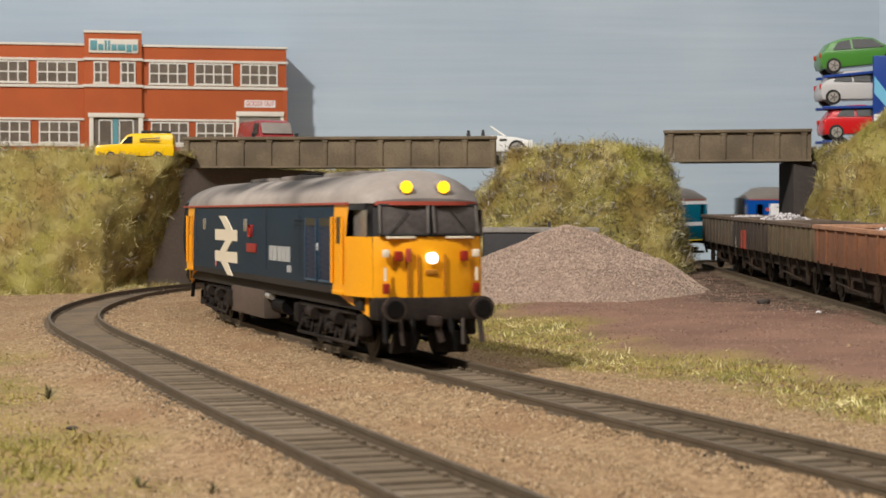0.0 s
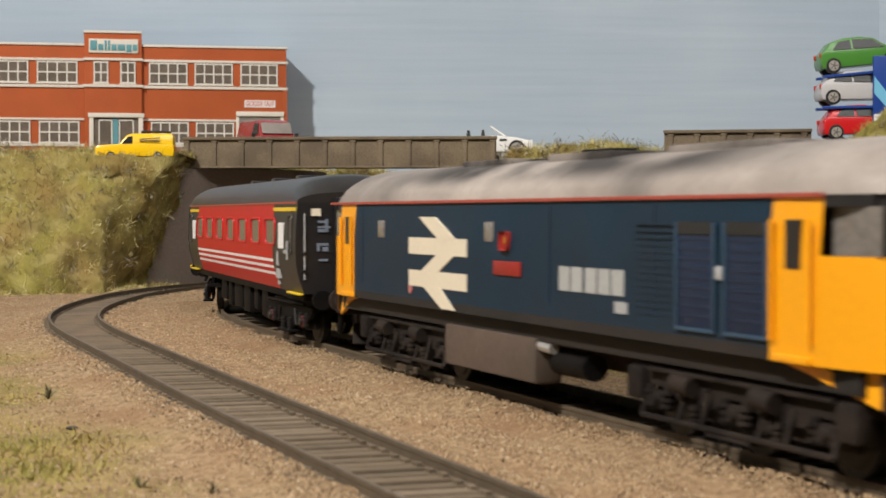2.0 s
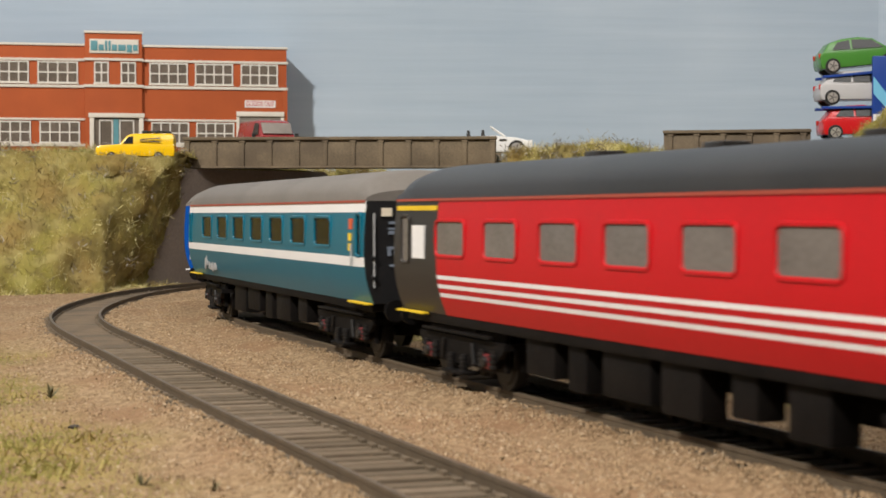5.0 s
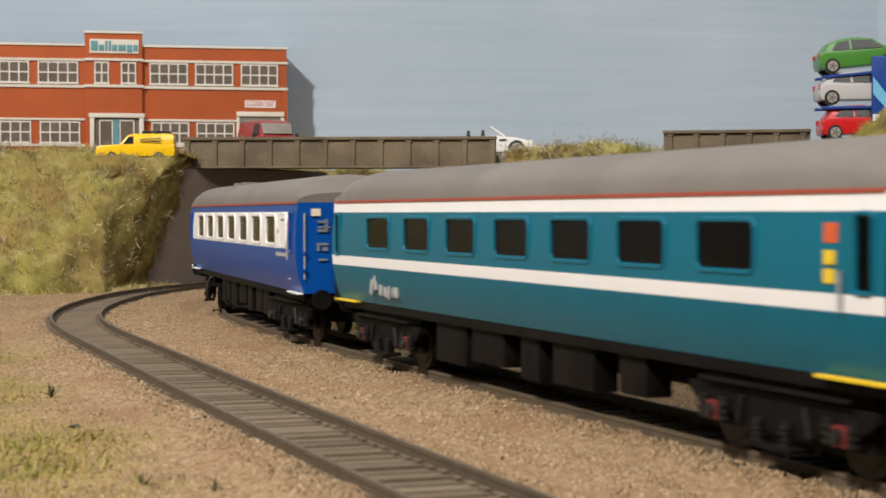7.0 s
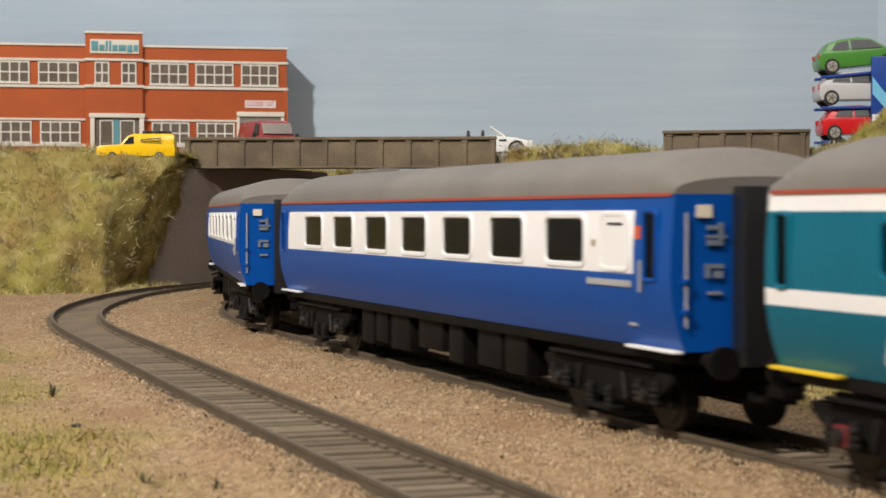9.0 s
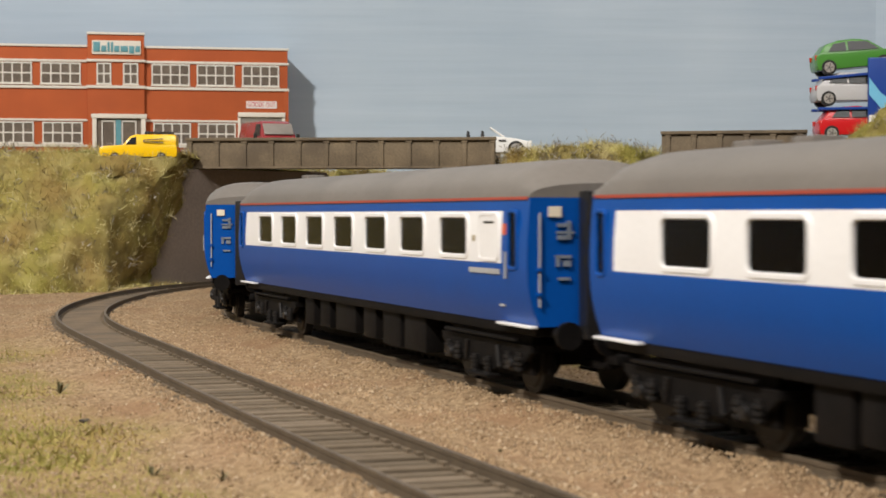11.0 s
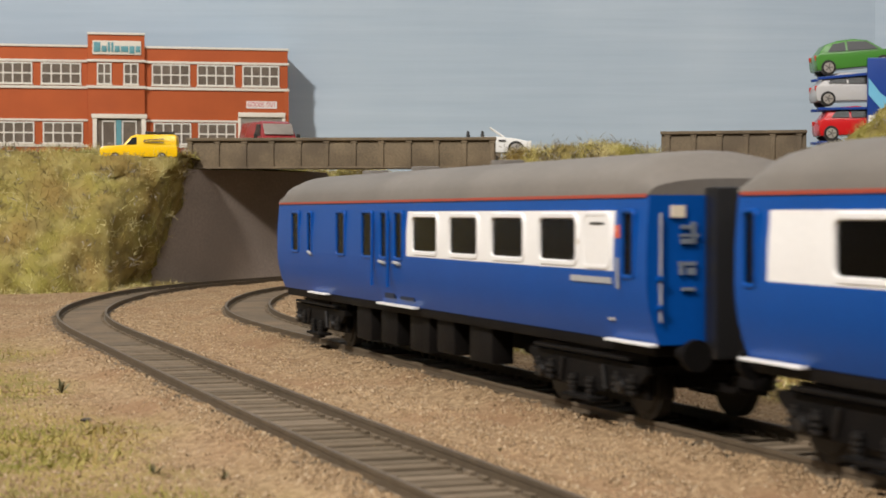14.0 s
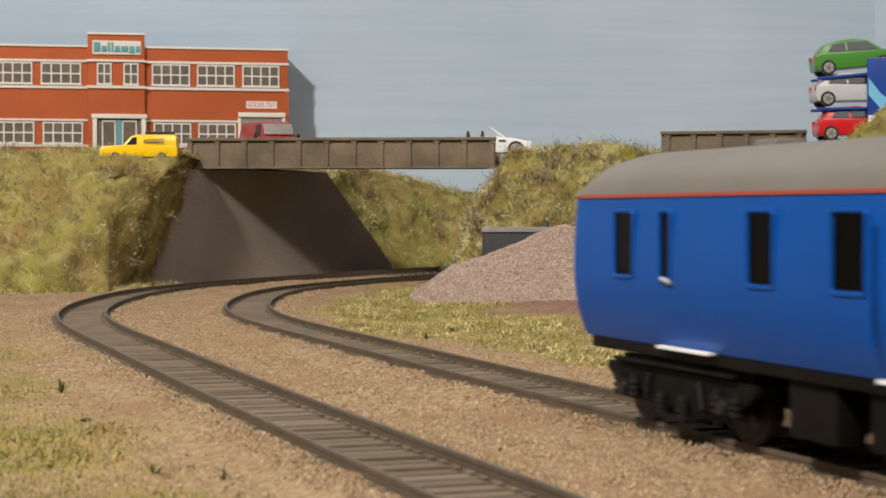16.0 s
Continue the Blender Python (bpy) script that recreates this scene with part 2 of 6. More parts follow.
def on_line(s, side=0.0):
    """Place and heading (towards the far end) at s on the inner track; side: metres to its left."""
    f = (s + BACK) / STEP
    i = int(min(max(f, 0), len(LINE) - 2))
    p = LINE[i] + (LINE[i + 1] - LINE[i]) * (f - i)
    return Vector((p[0] - math.sin(p[2]) * side, p[1] + math.cos(p[2]) * side, climb(s))), p[2]


def outer_gap(s):
    return 0.0668 - 0.0015 * min(max((s - 0.3) / 0.3, 0), 1)


VISIBLE = LINE[int((BACK - 0.4) / STEP):int((BACK + 1.6) / STEP):3]


def offset_of(x, y):
    """Signed distance to the inner track: positive to its left (outside the bend)."""
    d = VISIBLE[:, :2] - (x, y)
    i = int(np.argmin((d * d).sum(1)))
    a = VISIBLE[i, 2]
    side = -math.sin(a) * (x - VISIBLE[i, 0]) + math.cos(a) * (y - VISIBLE[i, 1])
    return math.copysign(math.hypot(*d[i]), side)


def ease(v, lo, hi):
    u = min(max((v - lo) / (hi - lo), 0), 1)
    return u * u * (3 - 2 * u)


def ground_z(x, y, off=None):
    off = offset_of(x, y) if off is None else off
    z = 0.0012 * noise.noise((x * 25, y * 25, 0)) + 0.0005 * noise.noise((x * 110, y * 110, 3))
    near_track = 1 - ease(min(abs(off), abs(off - 0.066)), 0.014, 0.024)
    m = min(abs(off), abs(off - 0.066))
    z = z * (1 - near_track) + near_track * (0.0004 + 0.0019 * ease(m, 0.0098, 0.0116) + 0.0008 * noise.noise((x * 60, y * 60, 9)))
    if off < 0:
        z += 0.0055 * ease(-off, 0.05, 0.14) * ease(y, 0.3, 0.7)
        z += 0.004 * ease(y, 0.75, 1.05) * ease(-off, 0.03, 0.08)
    if -0.03 < off < 0.12:
        z += 0.0012 * ease(y, 0.93, 1.1)
    z += 0.0012 * ease(off, 0.02, 0.033) * (1 - ease(off, 0.036, 0.047))
    return z


# ---- ground, boards and room ----
def axis(lo, hi, f0, f1, fine, coarse):
    a = list(np.arange(f0, f1, fine))
    return np.array(list(np.linspace(lo, f0, max(2, int((f0 - lo) / coarse)))[:-1]) + a + list(np.linspace(f1, hi, max(2, int((hi - f1) / coarse)))))


def build_ground():
    xs, ys = axis(-1.2, 1.3, -0.36, 0.34, 0.005, 0.05), axis(-2.3, 1.7, 0.12, 1.36, 0.006, 0.06)
    verts, zone = [], []
    for y in ys:
        for x in xs:
            off = offset_of(x, y) if -0.36 < x < 0.34 and y > 0.0 else (0.075 if x < 0 else -0.5)
            verts.append((x, y, ground_z(x, y, off)))
            w = 0.02 * noise.noise((x * 18, y * 18, 7)) + 0.008 * noise.noise((x * 70, y * 70, 1))
            wide = 0.035 * ease(y, 0.52, 0.66)
            edge = 0.026 + 0.024 * (1 - ease(y, 0.42, 0.62))
            turf = ease(-off + w, edge, edge + 0.014) * (1 - ease(-off + w, edge + 0.034 + wide, edge + 0.058 + wide))
            turf = max(turf, ease(off + w * 1.3, 0.083, 0.110) * (1 - ease(y, 0.45, 0.65)) * (0.75 + 0.25 * ease(noise.noise((x * 20, y * 20, 2)), -0.2, 0.3)))
            turf = max(turf, ease(y + w, 0.93, 0.98) * ease(off, 0.1, 0.13))
            dirt = ease(-off + w, edge + 0.032, edge + 0.062)
            soil = ease(x + w, 0.085, 0.125) * ease(y + w * 2, 0.70, 0.78)
            soil = max(soil, ease(x + w, 0.118, 0.14) * ease(y + w, 0.60, 0.66))
            zone.append((turf, dirt, soil, 1))
    nx = len(xs)
    faces = [(j * nx + i, j * nx + i + 1, (j + 1) * nx + i + 1, (j + 1) * nx + i) for j in range(len(ys) - 1) for i in range(nx - 1)]
    ob = mesh_of("ground", verts, faces, M_GROUND, smooth=80)
    att = ob.data.color_attributes.new("zone", "FLOAT_COLOR", "POINT")
    att.data.foreach_set("color", np.array(zone, dtype=np.float32).ravel())
    tagged(ob, "tan scattered layout ground with turf and brown yard dirt", "ground", kind="structure")


build_ground()


def build_boards():
    bm = box(-1.3, 0.364, 1.489, 1.501, -0.02, 1.25)
    tagged(link_bm("backdrop", bm, M_SKY), "pale blue hand-painted sky board with brush strokes", "backdrop", kind="structure")
    bm = box(0, 0.62, 0, 0.012, -0.02, 1.25)
    ob = tagged(link_bm("backdrop_return", bm, M_SKY), "pale blue painted sky board turning the corner", "backdrop", kind="structure")
    ob.matrix_world = pose(0.362, 1.489, 0, 0, 0, -24)
    bm = box(-2.4, 2.6, -3.6, 2.4, -1.05, -1.0)
    tagged(link_bm("floor", bm, M_FLOOR), "plain brown room floor below the layout", "floor", kind="structure")
    bm = box(-2.4, 2.6, -3.6, 2.4, 1.75, 1.8)
    tagged(link_bm("ceiling", bm, M_WALL), "plain off-white room ceiling", "ceiling", kind="structure")
    for name, a in (("wall_west", (-2.45, -2.4, -3.6, 2.4)), ("wall_east", (2.6, 2.65, -3.6, 2.4)), ("wall_north", (-2.4, 2.6, 2.4, 2.45)), ("wall_south", (-2.4, 2.6, -3.65, -3.6))):
        tagged(link_bm(name, box(*a, -1.0, 1.75), M_WALL), "plain off-white room wall", "wall", kind="structure")


build_boards()


# ---- tracks ----
def sweep(profile, pts, heads, close=True):
    verts, faces, n = [], [], len(profile)
    for p, a in zip(pts, heads):
        for u, w in profile:
            verts.append((p.x - math.sin(a) * u, p.y + math.cos(a) * u, p.z + w))
    for i in range(len(pts) - 1):
        for k in range(n):
            faces.append((i * n + k, i * n + (k + 1) % n, (i + 1) * n + (k + 1) % n, (i + 1) * n + k))
    return verts, faces


RAIL = [(-0.0009, 0.0012), (0.0009, 0.0012), (0.0009, 0.0017), (0.0003, 0.0020), (0.0003, 0.0031), (0.00045, 0.0033), (0.00045, 0.0040),
        (-0.00045, 0.0040), (-0.00045, 0.0033), (-0.0003, 0.0031), (-0.0003, 0.0020), (-0.0009, 0.0017)]


def sleeper_mesh():
    bm = box(-0.0018, 0.0018, -0.0146, 0.0148, -0.0008, 0.0013, 0.0003)
    for y in (-GAUGE, GAUGE):
        for s in (-1, 1):
            add_box(bm, -0.0012, 0.0012, y + s * 0.0014 - 0.0005, y + s * 0.0014 + 0.0005, 0.0012, 0.0019)
    me = bpy.data.meshes.new("sleeper")
    bmesh.ops.recalc_face_normals(bm, faces=bm.faces)
    bm.to_mesh(me)
    bm.free()
    me.materials.append(M_SLEEPER)
    return me


SLEEPER = sleeper_mesh()


def build_track(label, where, s0, s1, sleepers, mud=9.0):
    """where(s) gives place and heading; from s = mud on, the sleepers are buried in grime."""
    top = empty("railway_track", Matrix(), label, "railway track", "model railway tracks")
    ss = np.arange(s0, s1, 0.012)
    at = [where(s) for s in ss]
    pts, heads = [a[0] for a in at], [a[1] for a in at]
    for side in (-GAUGE, GAUGE):
        v, f = sweep([(u + side, w) for u, w in RAIL], pts, heads)
        mesh_of("rail", v, f, M_RAIL, top, "brown-painted steel rail", smooth=30)
    v, f = sweep([(-0.0115, -0.002), (-0.0104, 0.0007), (-0.0078, 0.0006), (-0.003, 0.0009), (0.003, 0.0008), (0.0078, 0.0006), (0.0104, 0.0007), (0.0115, -0.002)], pts, heads)
    mesh_of("bed", v, f, M_BED, top, "infill coloured dark for the shade between sleepers", smooth=50)
    late = [(p + Vector((0, 0, 0.0011 * ease(s + 0.02 * noise.noise((s * 30, 0, 5)), mud - 0.06, mud + 0.05))), a) for p, a, s in zip(pts, heads, ss) if s > mud - 0.07]
    if late:
        v, f = sweep([(-0.0112, -0.002), (-0.0102, 0.0008), (-0.0078, 0.0007), (-0.003, 0.0011), (0.003, 0.0010), (0.0078, 0.0007), (0.0102, 0.0008), (0.0112, -0.002)], [a[0] for a in late], [a[1] for a in late])
        mesh_of("mud_fill", v, f, M_WEB, top, "smooth grey-brown mud over the sleepers", smooth=50)
    rng = random.Random(4)
    for s in np.arange(sleepers[0], sleepers[1], 0.0060):
        p, a = where(float(s))
        ob = new("sleeper", SLEEPER)
        ob.parent = top
        ob.matrix_basis = pose(p.x, p.y, p.z + 0.0005 + rng.uniform(-0.0002, 0.0001), 0, 0, math.degrees(a) + rng.uniform(-1.2, 1.2))
    return top


build_track("inner curved brown model railway track with rusty rails", lambda s: on_line(s), -2.2, 2.5, (0.0, 1.24), 0.56)
build_track("outer curved brown model railway track with rusty rails", lambda s: on_line(s, outer_gap(s)), -2.2, 1.95, (0.0, 1.2), 0.57)


def siding(s):
    y = 0.45 + s
    return Vector((0.1625, y, 0.0030 + 0.0052 * (y - 0.62) / 0.4)), math.pi / 2


build_track("straight goods siding track half sunk in dirt", siding, 0.0, 0.62, (0.12, 0.6))


# ---- banks, walls and bridges ----
def resample(pts, n):
    pts = np.array(pts, float)
    d = np.concatenate([[0], np.cumsum(np.linalg.norm(np.diff(pts[:, :2], axis=0), axis=1))])
    u = np.linspace(0, d[-1], n)
    return np.stack([np.interp(u, d, pts[:, k]) for k in range(pts.shape[1])], 1)


def bank(name, label, base, crest, back, n=60, rough=0.0055, category="embankment"):
    """A grassy slope: base, crest and back lines of (x, y, z), with an uneven face."""
    base, crest, back = resample(base, n), resample(crest, n), resample(back, n)
    rows = [base + (0, 0, -0.006)]
    for u in np.linspace(0, 1, 14):
        bulge = 0.006 * math.sin(math.pi * u)
        rows.append(base * (1 - u) + crest * u + (0, 0, bulge))
    for u in np.linspace(0.12, 1, 7):
        rows.append(crest * (1 - u) + back * u)
    verts = []
    for j, r in enumerate(rows):
        for i, p in enumerate(r):
            k = Vector((p[0] * 30, p[1] * 30, p[2] * 45))
            fade = 0.25 if j > 15 else 1.0
            d = noise.noise_vector(k) * rough * fade + noise.noise_vector(k * 3.3) * rough * 0.75 * fade
            verts.append((p[0] + d.x, p[1] + d.y, p[2] + d.z * 0.8))
    faces = [(j * n + i, j * n + i + 1, (j + 1) * n + i + 1, (j + 1) * n + i) for j in range(len(rows) - 1) for i in range(n - 1)]
    ob = mesh_of(name, verts, faces, M_BANK, smooth=80)
    tagged(ob, label, category, kind="structure")
    return ob, verts, faces, n


LEFT_BANK = bank("embankment_west", "steep grassy railway embankment below the factory",
                 [(-0.46, 0.90, 0), (-0.30, 0.915, 0), (-0.22, 0.94, 0), (-0.183, 0.962, 0.001), (-0.172, 1.012, 0.004), (-0.163, 1.055, 0.03)],
                 [(-0.46, 0.985, 0.074), (-0.30, 1.0, 0.074), (-0.22, 1.002, 0.0775), (-0.163, 1.010, 0.0765), (-0.148, 1.035, 0.073), (-0.147, 1.075, 0.0715)],
                 [(-0.46, 1.62, 0.0755), (-0.30, 1.62, 0.0755), (-0.22, 1.62, 0.0755), (-0.18, 1.62, 0.0755), (-0.12, 1.62, 0.0755), (-0.03, 1.60, 0.0755)], n=100, rough=0.0068)
REAR_BANK = bank("embankment_rear", "rough green bank behind the running lines",
                 [(-0.075, 1.17, 0.006), (-0.035, 1.215, 0.006), (0.01, 1.25, 0.006), (0.06, 1.26, 0.006), (0.11, 1.27, 0.006)],
                 [(-0.085, 1.16, 0.066), (-0.055, 1.24, 0.075), (-0.02, 1.29, 0.064), (0.025, 1.31, 0.053), (0.10, 1.32, 0.050)],
                 [(-0.10, 1.60, 0.074), (-0.05, 1.60, 0.07), (0.0, 1.60, 0.06), (0.05, 1.60, 0.05), (0.11, 1.58, 0.02)], n=50)
MID_BANK = bank("embankment_middle", "grassy mound carrying the road between two bridges",
                [(0.030, 1.07, 0.008), (0.008, 1.03, 0.006), (0.005, 0.985, 0.005), (0.03, 0.957, 0.006), (0.08, 0.955, 0.008), (0.125, 0.95, 0.008), (0.136, 1.0, 0.010), (0.136, 1.07, 0.010)],
                [(0.037, 1.06, 0.074), (0.035, 1.035, 0.075), (0.039, 1.0, 0.074), (0.058, 0.99, 0.0785), (0.085, 0.985, 0.0795), (0.117, 0.99, 0.077), (0.125, 1.01, 0.074), (0.125, 1.055, 0.074)],
                [(0.06, 1.06, 0.075), (0.065, 1.05, 0.076), (0.07, 1.04, 0.076), (0.075, 1.03, 0.077), (0.085, 1.03, 0.077), (0.09, 1.04, 0.076), (0.095, 1.05, 0.075), (0.10, 1.06, 0.075)], n=80)
RIGHT_BANK = bank("embankment_east", "tall grassy embankment beside the goods siding",
                  [(0.205, 1.06, 0.01), (0.203, 1.0, 0.01), (0.208, 0.945, 0.01), (0.25, 0.925, 0.01), (0.42, 0.92, 0.01)],
                  [(0.212, 1.055, 0.076), (0.210, 1.01, 0.078), (0.217, 0.99, 0.081), (0.245, 0.985, 0.099), (0.42, 0.98, 0.11)],
                  [(0.215, 1.062, 0.074), (0.225, 1.065, 0.074), (0.24, 1.068, 0.076), (0.30, 1.07, 0.08), (0.42, 1.07, 0.09)], n=50)


def build_walls():
    a, b = Vector((-0.197, 1.005, 0)), Vector((-0.012, 1.205, 0))
    length, ang = (b - a).length, math.degrees(math.atan2(b.y - a.y, b.x - a.x))
    bm = prism([(0, -0.003), (length * 0.88, -0.003), (length * 0.88, 0.008), (length * 0.66, 0.0684), (0.052, 0.0684), (0.0, 0.020)], 0.010)
    ob = tagged(link_bm("abutment_wall", bm, M_CONC), "dark brown concrete abutment wall beneath the road bridge", "wall", kind="structure")
    ob.matrix_world = pose(a.x, a.y, 0, 0, 0, ang)
    bm = box(0.1965, 0.2095, 1.006, 1.05, 0.0, 0.0714, 0.0008)
    tagged(link_bm("bridge_pier", bm, M_DARKBRICK), "dark brick pier under the bridge end", "pier", kind="structure")


build_walls()


def girder_bridge(label, a, b, z0, z1, depth, bays):
    """A plate-girder road bridge from a to b (front lower line), with ribs, flanges and deck."""
    a, b = Vector((*a, z0)), Vector((*b, z0))
    d = b - a
    top = empty("road_bridge", pose(a.x, a.y, z0, 0, 0, math.degrees(math.atan2(d.y, d.x))), label, "bridge", "plate-girder road bridges")
    n, h = d.length, z1 - z0
    part("web", box(0, n, 0.0012, 0.0026, 0, h, 0.0002), M_GIRDER, top)
    part("top_flange", box(-0.0004, n + 0.0004, -0.0006, 0.0042, h - 0.0014, h + 0.0004, 0.0003), M_GIRDER, top, "grey-brown capping flange")
    part("bottom_flange", box(-0.0004, n + 0.0004, -0.0004, 0.0042, -0.0004, 0.0008, 0.0002), M_GIRDER, top)
    part("deck", box(0.0005, n - 0.0005, 0.0030, depth, h * 0.30, h * 0.45), M_ROAD, top, "plain road deck between the girders")
    part("rear_girder", box(0, n, depth, depth + 0.0016, h * 0.05, h * 0.6), M_GIRDER, top)
    for i in range(bays + 1):
        x = n * (i + 0.12) / (bays + 0.24) if bays > 6 else n * (i + 0.25) / (bays + 0.5)
        bm = box(x - 0.0013, x + 0.0013, 0.0002, 0.0013, 0.0008, h - 0.0014, 0.0002)
        add_box(bm, x - 0.0018, x + 0.0018, 0.0000, 0.0013, h - 0.0030, h - 0.0014, 0.0002)
        part("rib", bm, M_GIRDER, top)
    return top


# Deck depths are stretched to throw shade on the coaches passing behind.
girder_bridge("long grey-brown plate-girder road bridge with ribbed panels", (-0.1535, 1.060), (0.0310, 1.046), 0.0692, 0.0868, 0.072, 11)
girder_bridge("short grey-brown plate-girder bridge over the siding", (0.1258, 1.022), (0.2055, 1.002), 0.0716, 0.0890, 0.075, 5)


def pebbles(name, label, places, size, material, seed, flat=0.75):
    """Many small angular stones as one loose mass."""
    rng = np.random.default_rng(seed)
    n = len(places)
    base = np.array([(1, 0, -0.4), (-0.5, 0.87, -0.4), (-0.5, -0.87, -0.4), (0.05, 0.05, 0.9)])
    ang, sz = rng.uniform(0, 6.28, n), size * rng.uniform(0.5, 1.3, n)
    p = np.array(places, float)
    v = base[None] * sz[:, None, None] * rng.uniform(0.7, 1.2, (n, 4, 3))
    c, s = np.cos(ang)[:, None], np.sin(ang)[:, None]
    x, y = v[..., 0] * c - v[..., 1] * s, v[..., 0] * s + v[..., 1] * c
    verts = np.stack([x, y, v[..., 2] * flat], -1) + p[:, None]
    idx = (np.arange(n) * 4)[:, None, None] + np.array([(0, 1, 3), (1, 2, 3), (2, 0, 3)])[None]
    ob = mesh_of(name, verts.reshape(-1, 3), idx.reshape(-1, 3), material)
    return tagged(ob, label, "stones", kind="stuff")


def heap_z(x, y):
    r = math.hypot((x - 0.060) / (0.074 if x < 0.06 else 0.062), (y - 0.852) / 0.105)
    r += 0.05 * noise.noise((x * 40, y * 40, 5))
    z = 0.0345 * (1 - math.sqrt(r * r + 0.012) / 1.02) + 0.004 * math.exp(-((r - 0.75) / 0.2) ** 2)
    return max(z, -0.004) + 0.0012 * noise.noise((x * 120, y * 120, 2))


def build_heap():
    xs, ys = np.linspace(-0.05, 0.175, 76), np.linspace(0.72, 0.99, 80)
    verts = [(x, y, ground_z(x, y) + heap_z(x, y) - 0.001) for y in ys for x in xs]
    nx = len(xs)
    faces = [(j * nx + i, j * nx + i + 1, (j + 1) * nx + i + 1, (j + 1) * nx + i) for j in range(len(ys) - 1) for i in range(nx - 1)]
    tagged(mesh_of("gravel_heap", verts, faces, M_HEAPBASE, smooth=80), "tall pinkish-tan heap of fine gravel", "gravel heap")
    rng, pts = random.Random(8), []
    while len(pts) < 30000:
        x, y = rng.uniform(-0.04, 0.165), rng.uniform(0.73, 0.98)
        h = heap_z(x, y)
        if h > 0.001 or rng.random() < 0.08:
            pts.append((x, y, ground_z(x, y) + max(h, -0.001) - 0.0008))
    pebbles("heap_gravel", "pinkish-tan gravel grains lying over the heap", pts, 0.00062, M_HEAP, 3)


build_heap()


def build_bin():
    dark = mat("dark_grey_paint", (0.030, 0.029, 0.032), 0.7, 0, 0.25, 80, 700)
    rim = mat("worn_grey_rim", (0.24, 0.22, 0.20), 0.85, 0, 0.3, 120, 900)
    top = empty("loading_bay", pose(0.021, 0.925, 0.006), "dark grey low loading bay wall behind the gravel heap", "loading bay")
    part("wall", box(0, 0.059, 0, 0.020, 0, 0.0262, 0.0004), dark, top)
    part("coping", box(-0.0006, 0.0596, -0.0008, 0.0208, 0.0262, 0.0288, 0.0004), rim, top, "worn pale grey coping")
    part("post", box(0.0335, 0.0350, 0.008, 0.0095, 0.0288, 0.0318), dark, top)


build_bin()


def ballast_scatter():
    rng, pts = random.Random(21), []
    while len(pts) < 90000:
        y = 0.16 + 1.0 * rng.random() ** 1.7
        x = rng.uniform(-0.27 * y - 0.03, 0.26 * y + 0.03)
        off = offset_of(x, y)
        m = min(abs(off), abs(off - 0.066))
        if off > 0.16 or off < -0.065 or (m < 0.0112 and rng.random() > 0.006):
            continue
        if off < -0.02 and rng.random() < 0.5:
            continue
        if off > 0.085 and rng.random() < 0.55:
            continue
        pts.append((x, y, ground_z(x, y, off) + (0.0008 if m < 0.0112 else 0.0001)))
    pebbles("ballast", "tan granular ballast scattered beside the tracks", pts, 0.00041, M_STONE, 5)
    pts = []
    while len(pts) < 40:
        y = 0.2 + 0.8 * rng.random()
        x = rng.uniform(-0.25 * y, 0.26 * y)
        off = offset_of(x, y)
        if min(abs(off), abs(off - 0.066)) > 0.015:
            pts.append((x, y, ground_z(x, y, off) + 0.0006))
    pebbles("loose_stones", "a few larger pale stones lying about", pts, 0.0007, M_STONE, 6)
    pts = []
    while len(pts) < 12000:
        y = 0.4 + 0.6 * rng.random()
        x = rng.uniform(0.0, 0.26 * y + 0.03)
        off = offset_of(x, y)
        if off < -0.06 and heap_z(x, y) < 0.001:
            pts.append((x, y, ground_z(x, y, off)))
    pebbles("yard_grit", "fine brown grit over the yard dirt", pts, 0.00055, M_GRIT, 7)


ballast_scatter()


# ---- grass ----
def blades(name, label, places, normals, length, width, material, seed, lean=0.7, category="grass"):
    rng = np.random.default_rng(seed)
    n = len(places)
    p, up = np.array(places, float), np.array(normals, float) * 0.55 + (0, 0, 0.6)
    d = up + rng.normal(0, lean, (n, 3))
    d /= np.linalg.norm(d, axis=1)[:, None]
    side = np.cross(d, rng.normal(0, 1, (n, 3)))
    side /= np.linalg.norm(side, axis=1)[:, None]
    thick = np.array([1 + 0.9 * noise.noise((q[0] * 70, q[1] * 70, q[2] * 70)) for q in p])
    ln = length * (rng.uniform(0.5, 1.35, n) * np.clip(thick, 0.35, 1.9))[:, None]
    w = width * rng.uniform(0.6, 1.3, n)[:, None]
    bend = rng.normal(0, 0.13, (n, 3)) * ln
    a, b = p - side * w - d * ln * 0.15, p + side * w - d * ln * 0.15
    mid = p + d * ln * 0.6
    tip = p + d * ln + bend
    verts = np.stack([a, b, mid + side * w * 0.7, mid - side * w * 0.7, tip], 1).reshape(-1, 3)
    o = (np.arange(n) * 5)[:, None]
    faces = [f for k in range(n) for f in ((5 * k, 5 * k + 1, 5 * k + 2, 5 * k + 3), (5 * k + 3, 5 * k + 2, 5 * k + 4))]
    return tagged(mesh_of(name, verts, faces, material), label, category, kind="stuff")


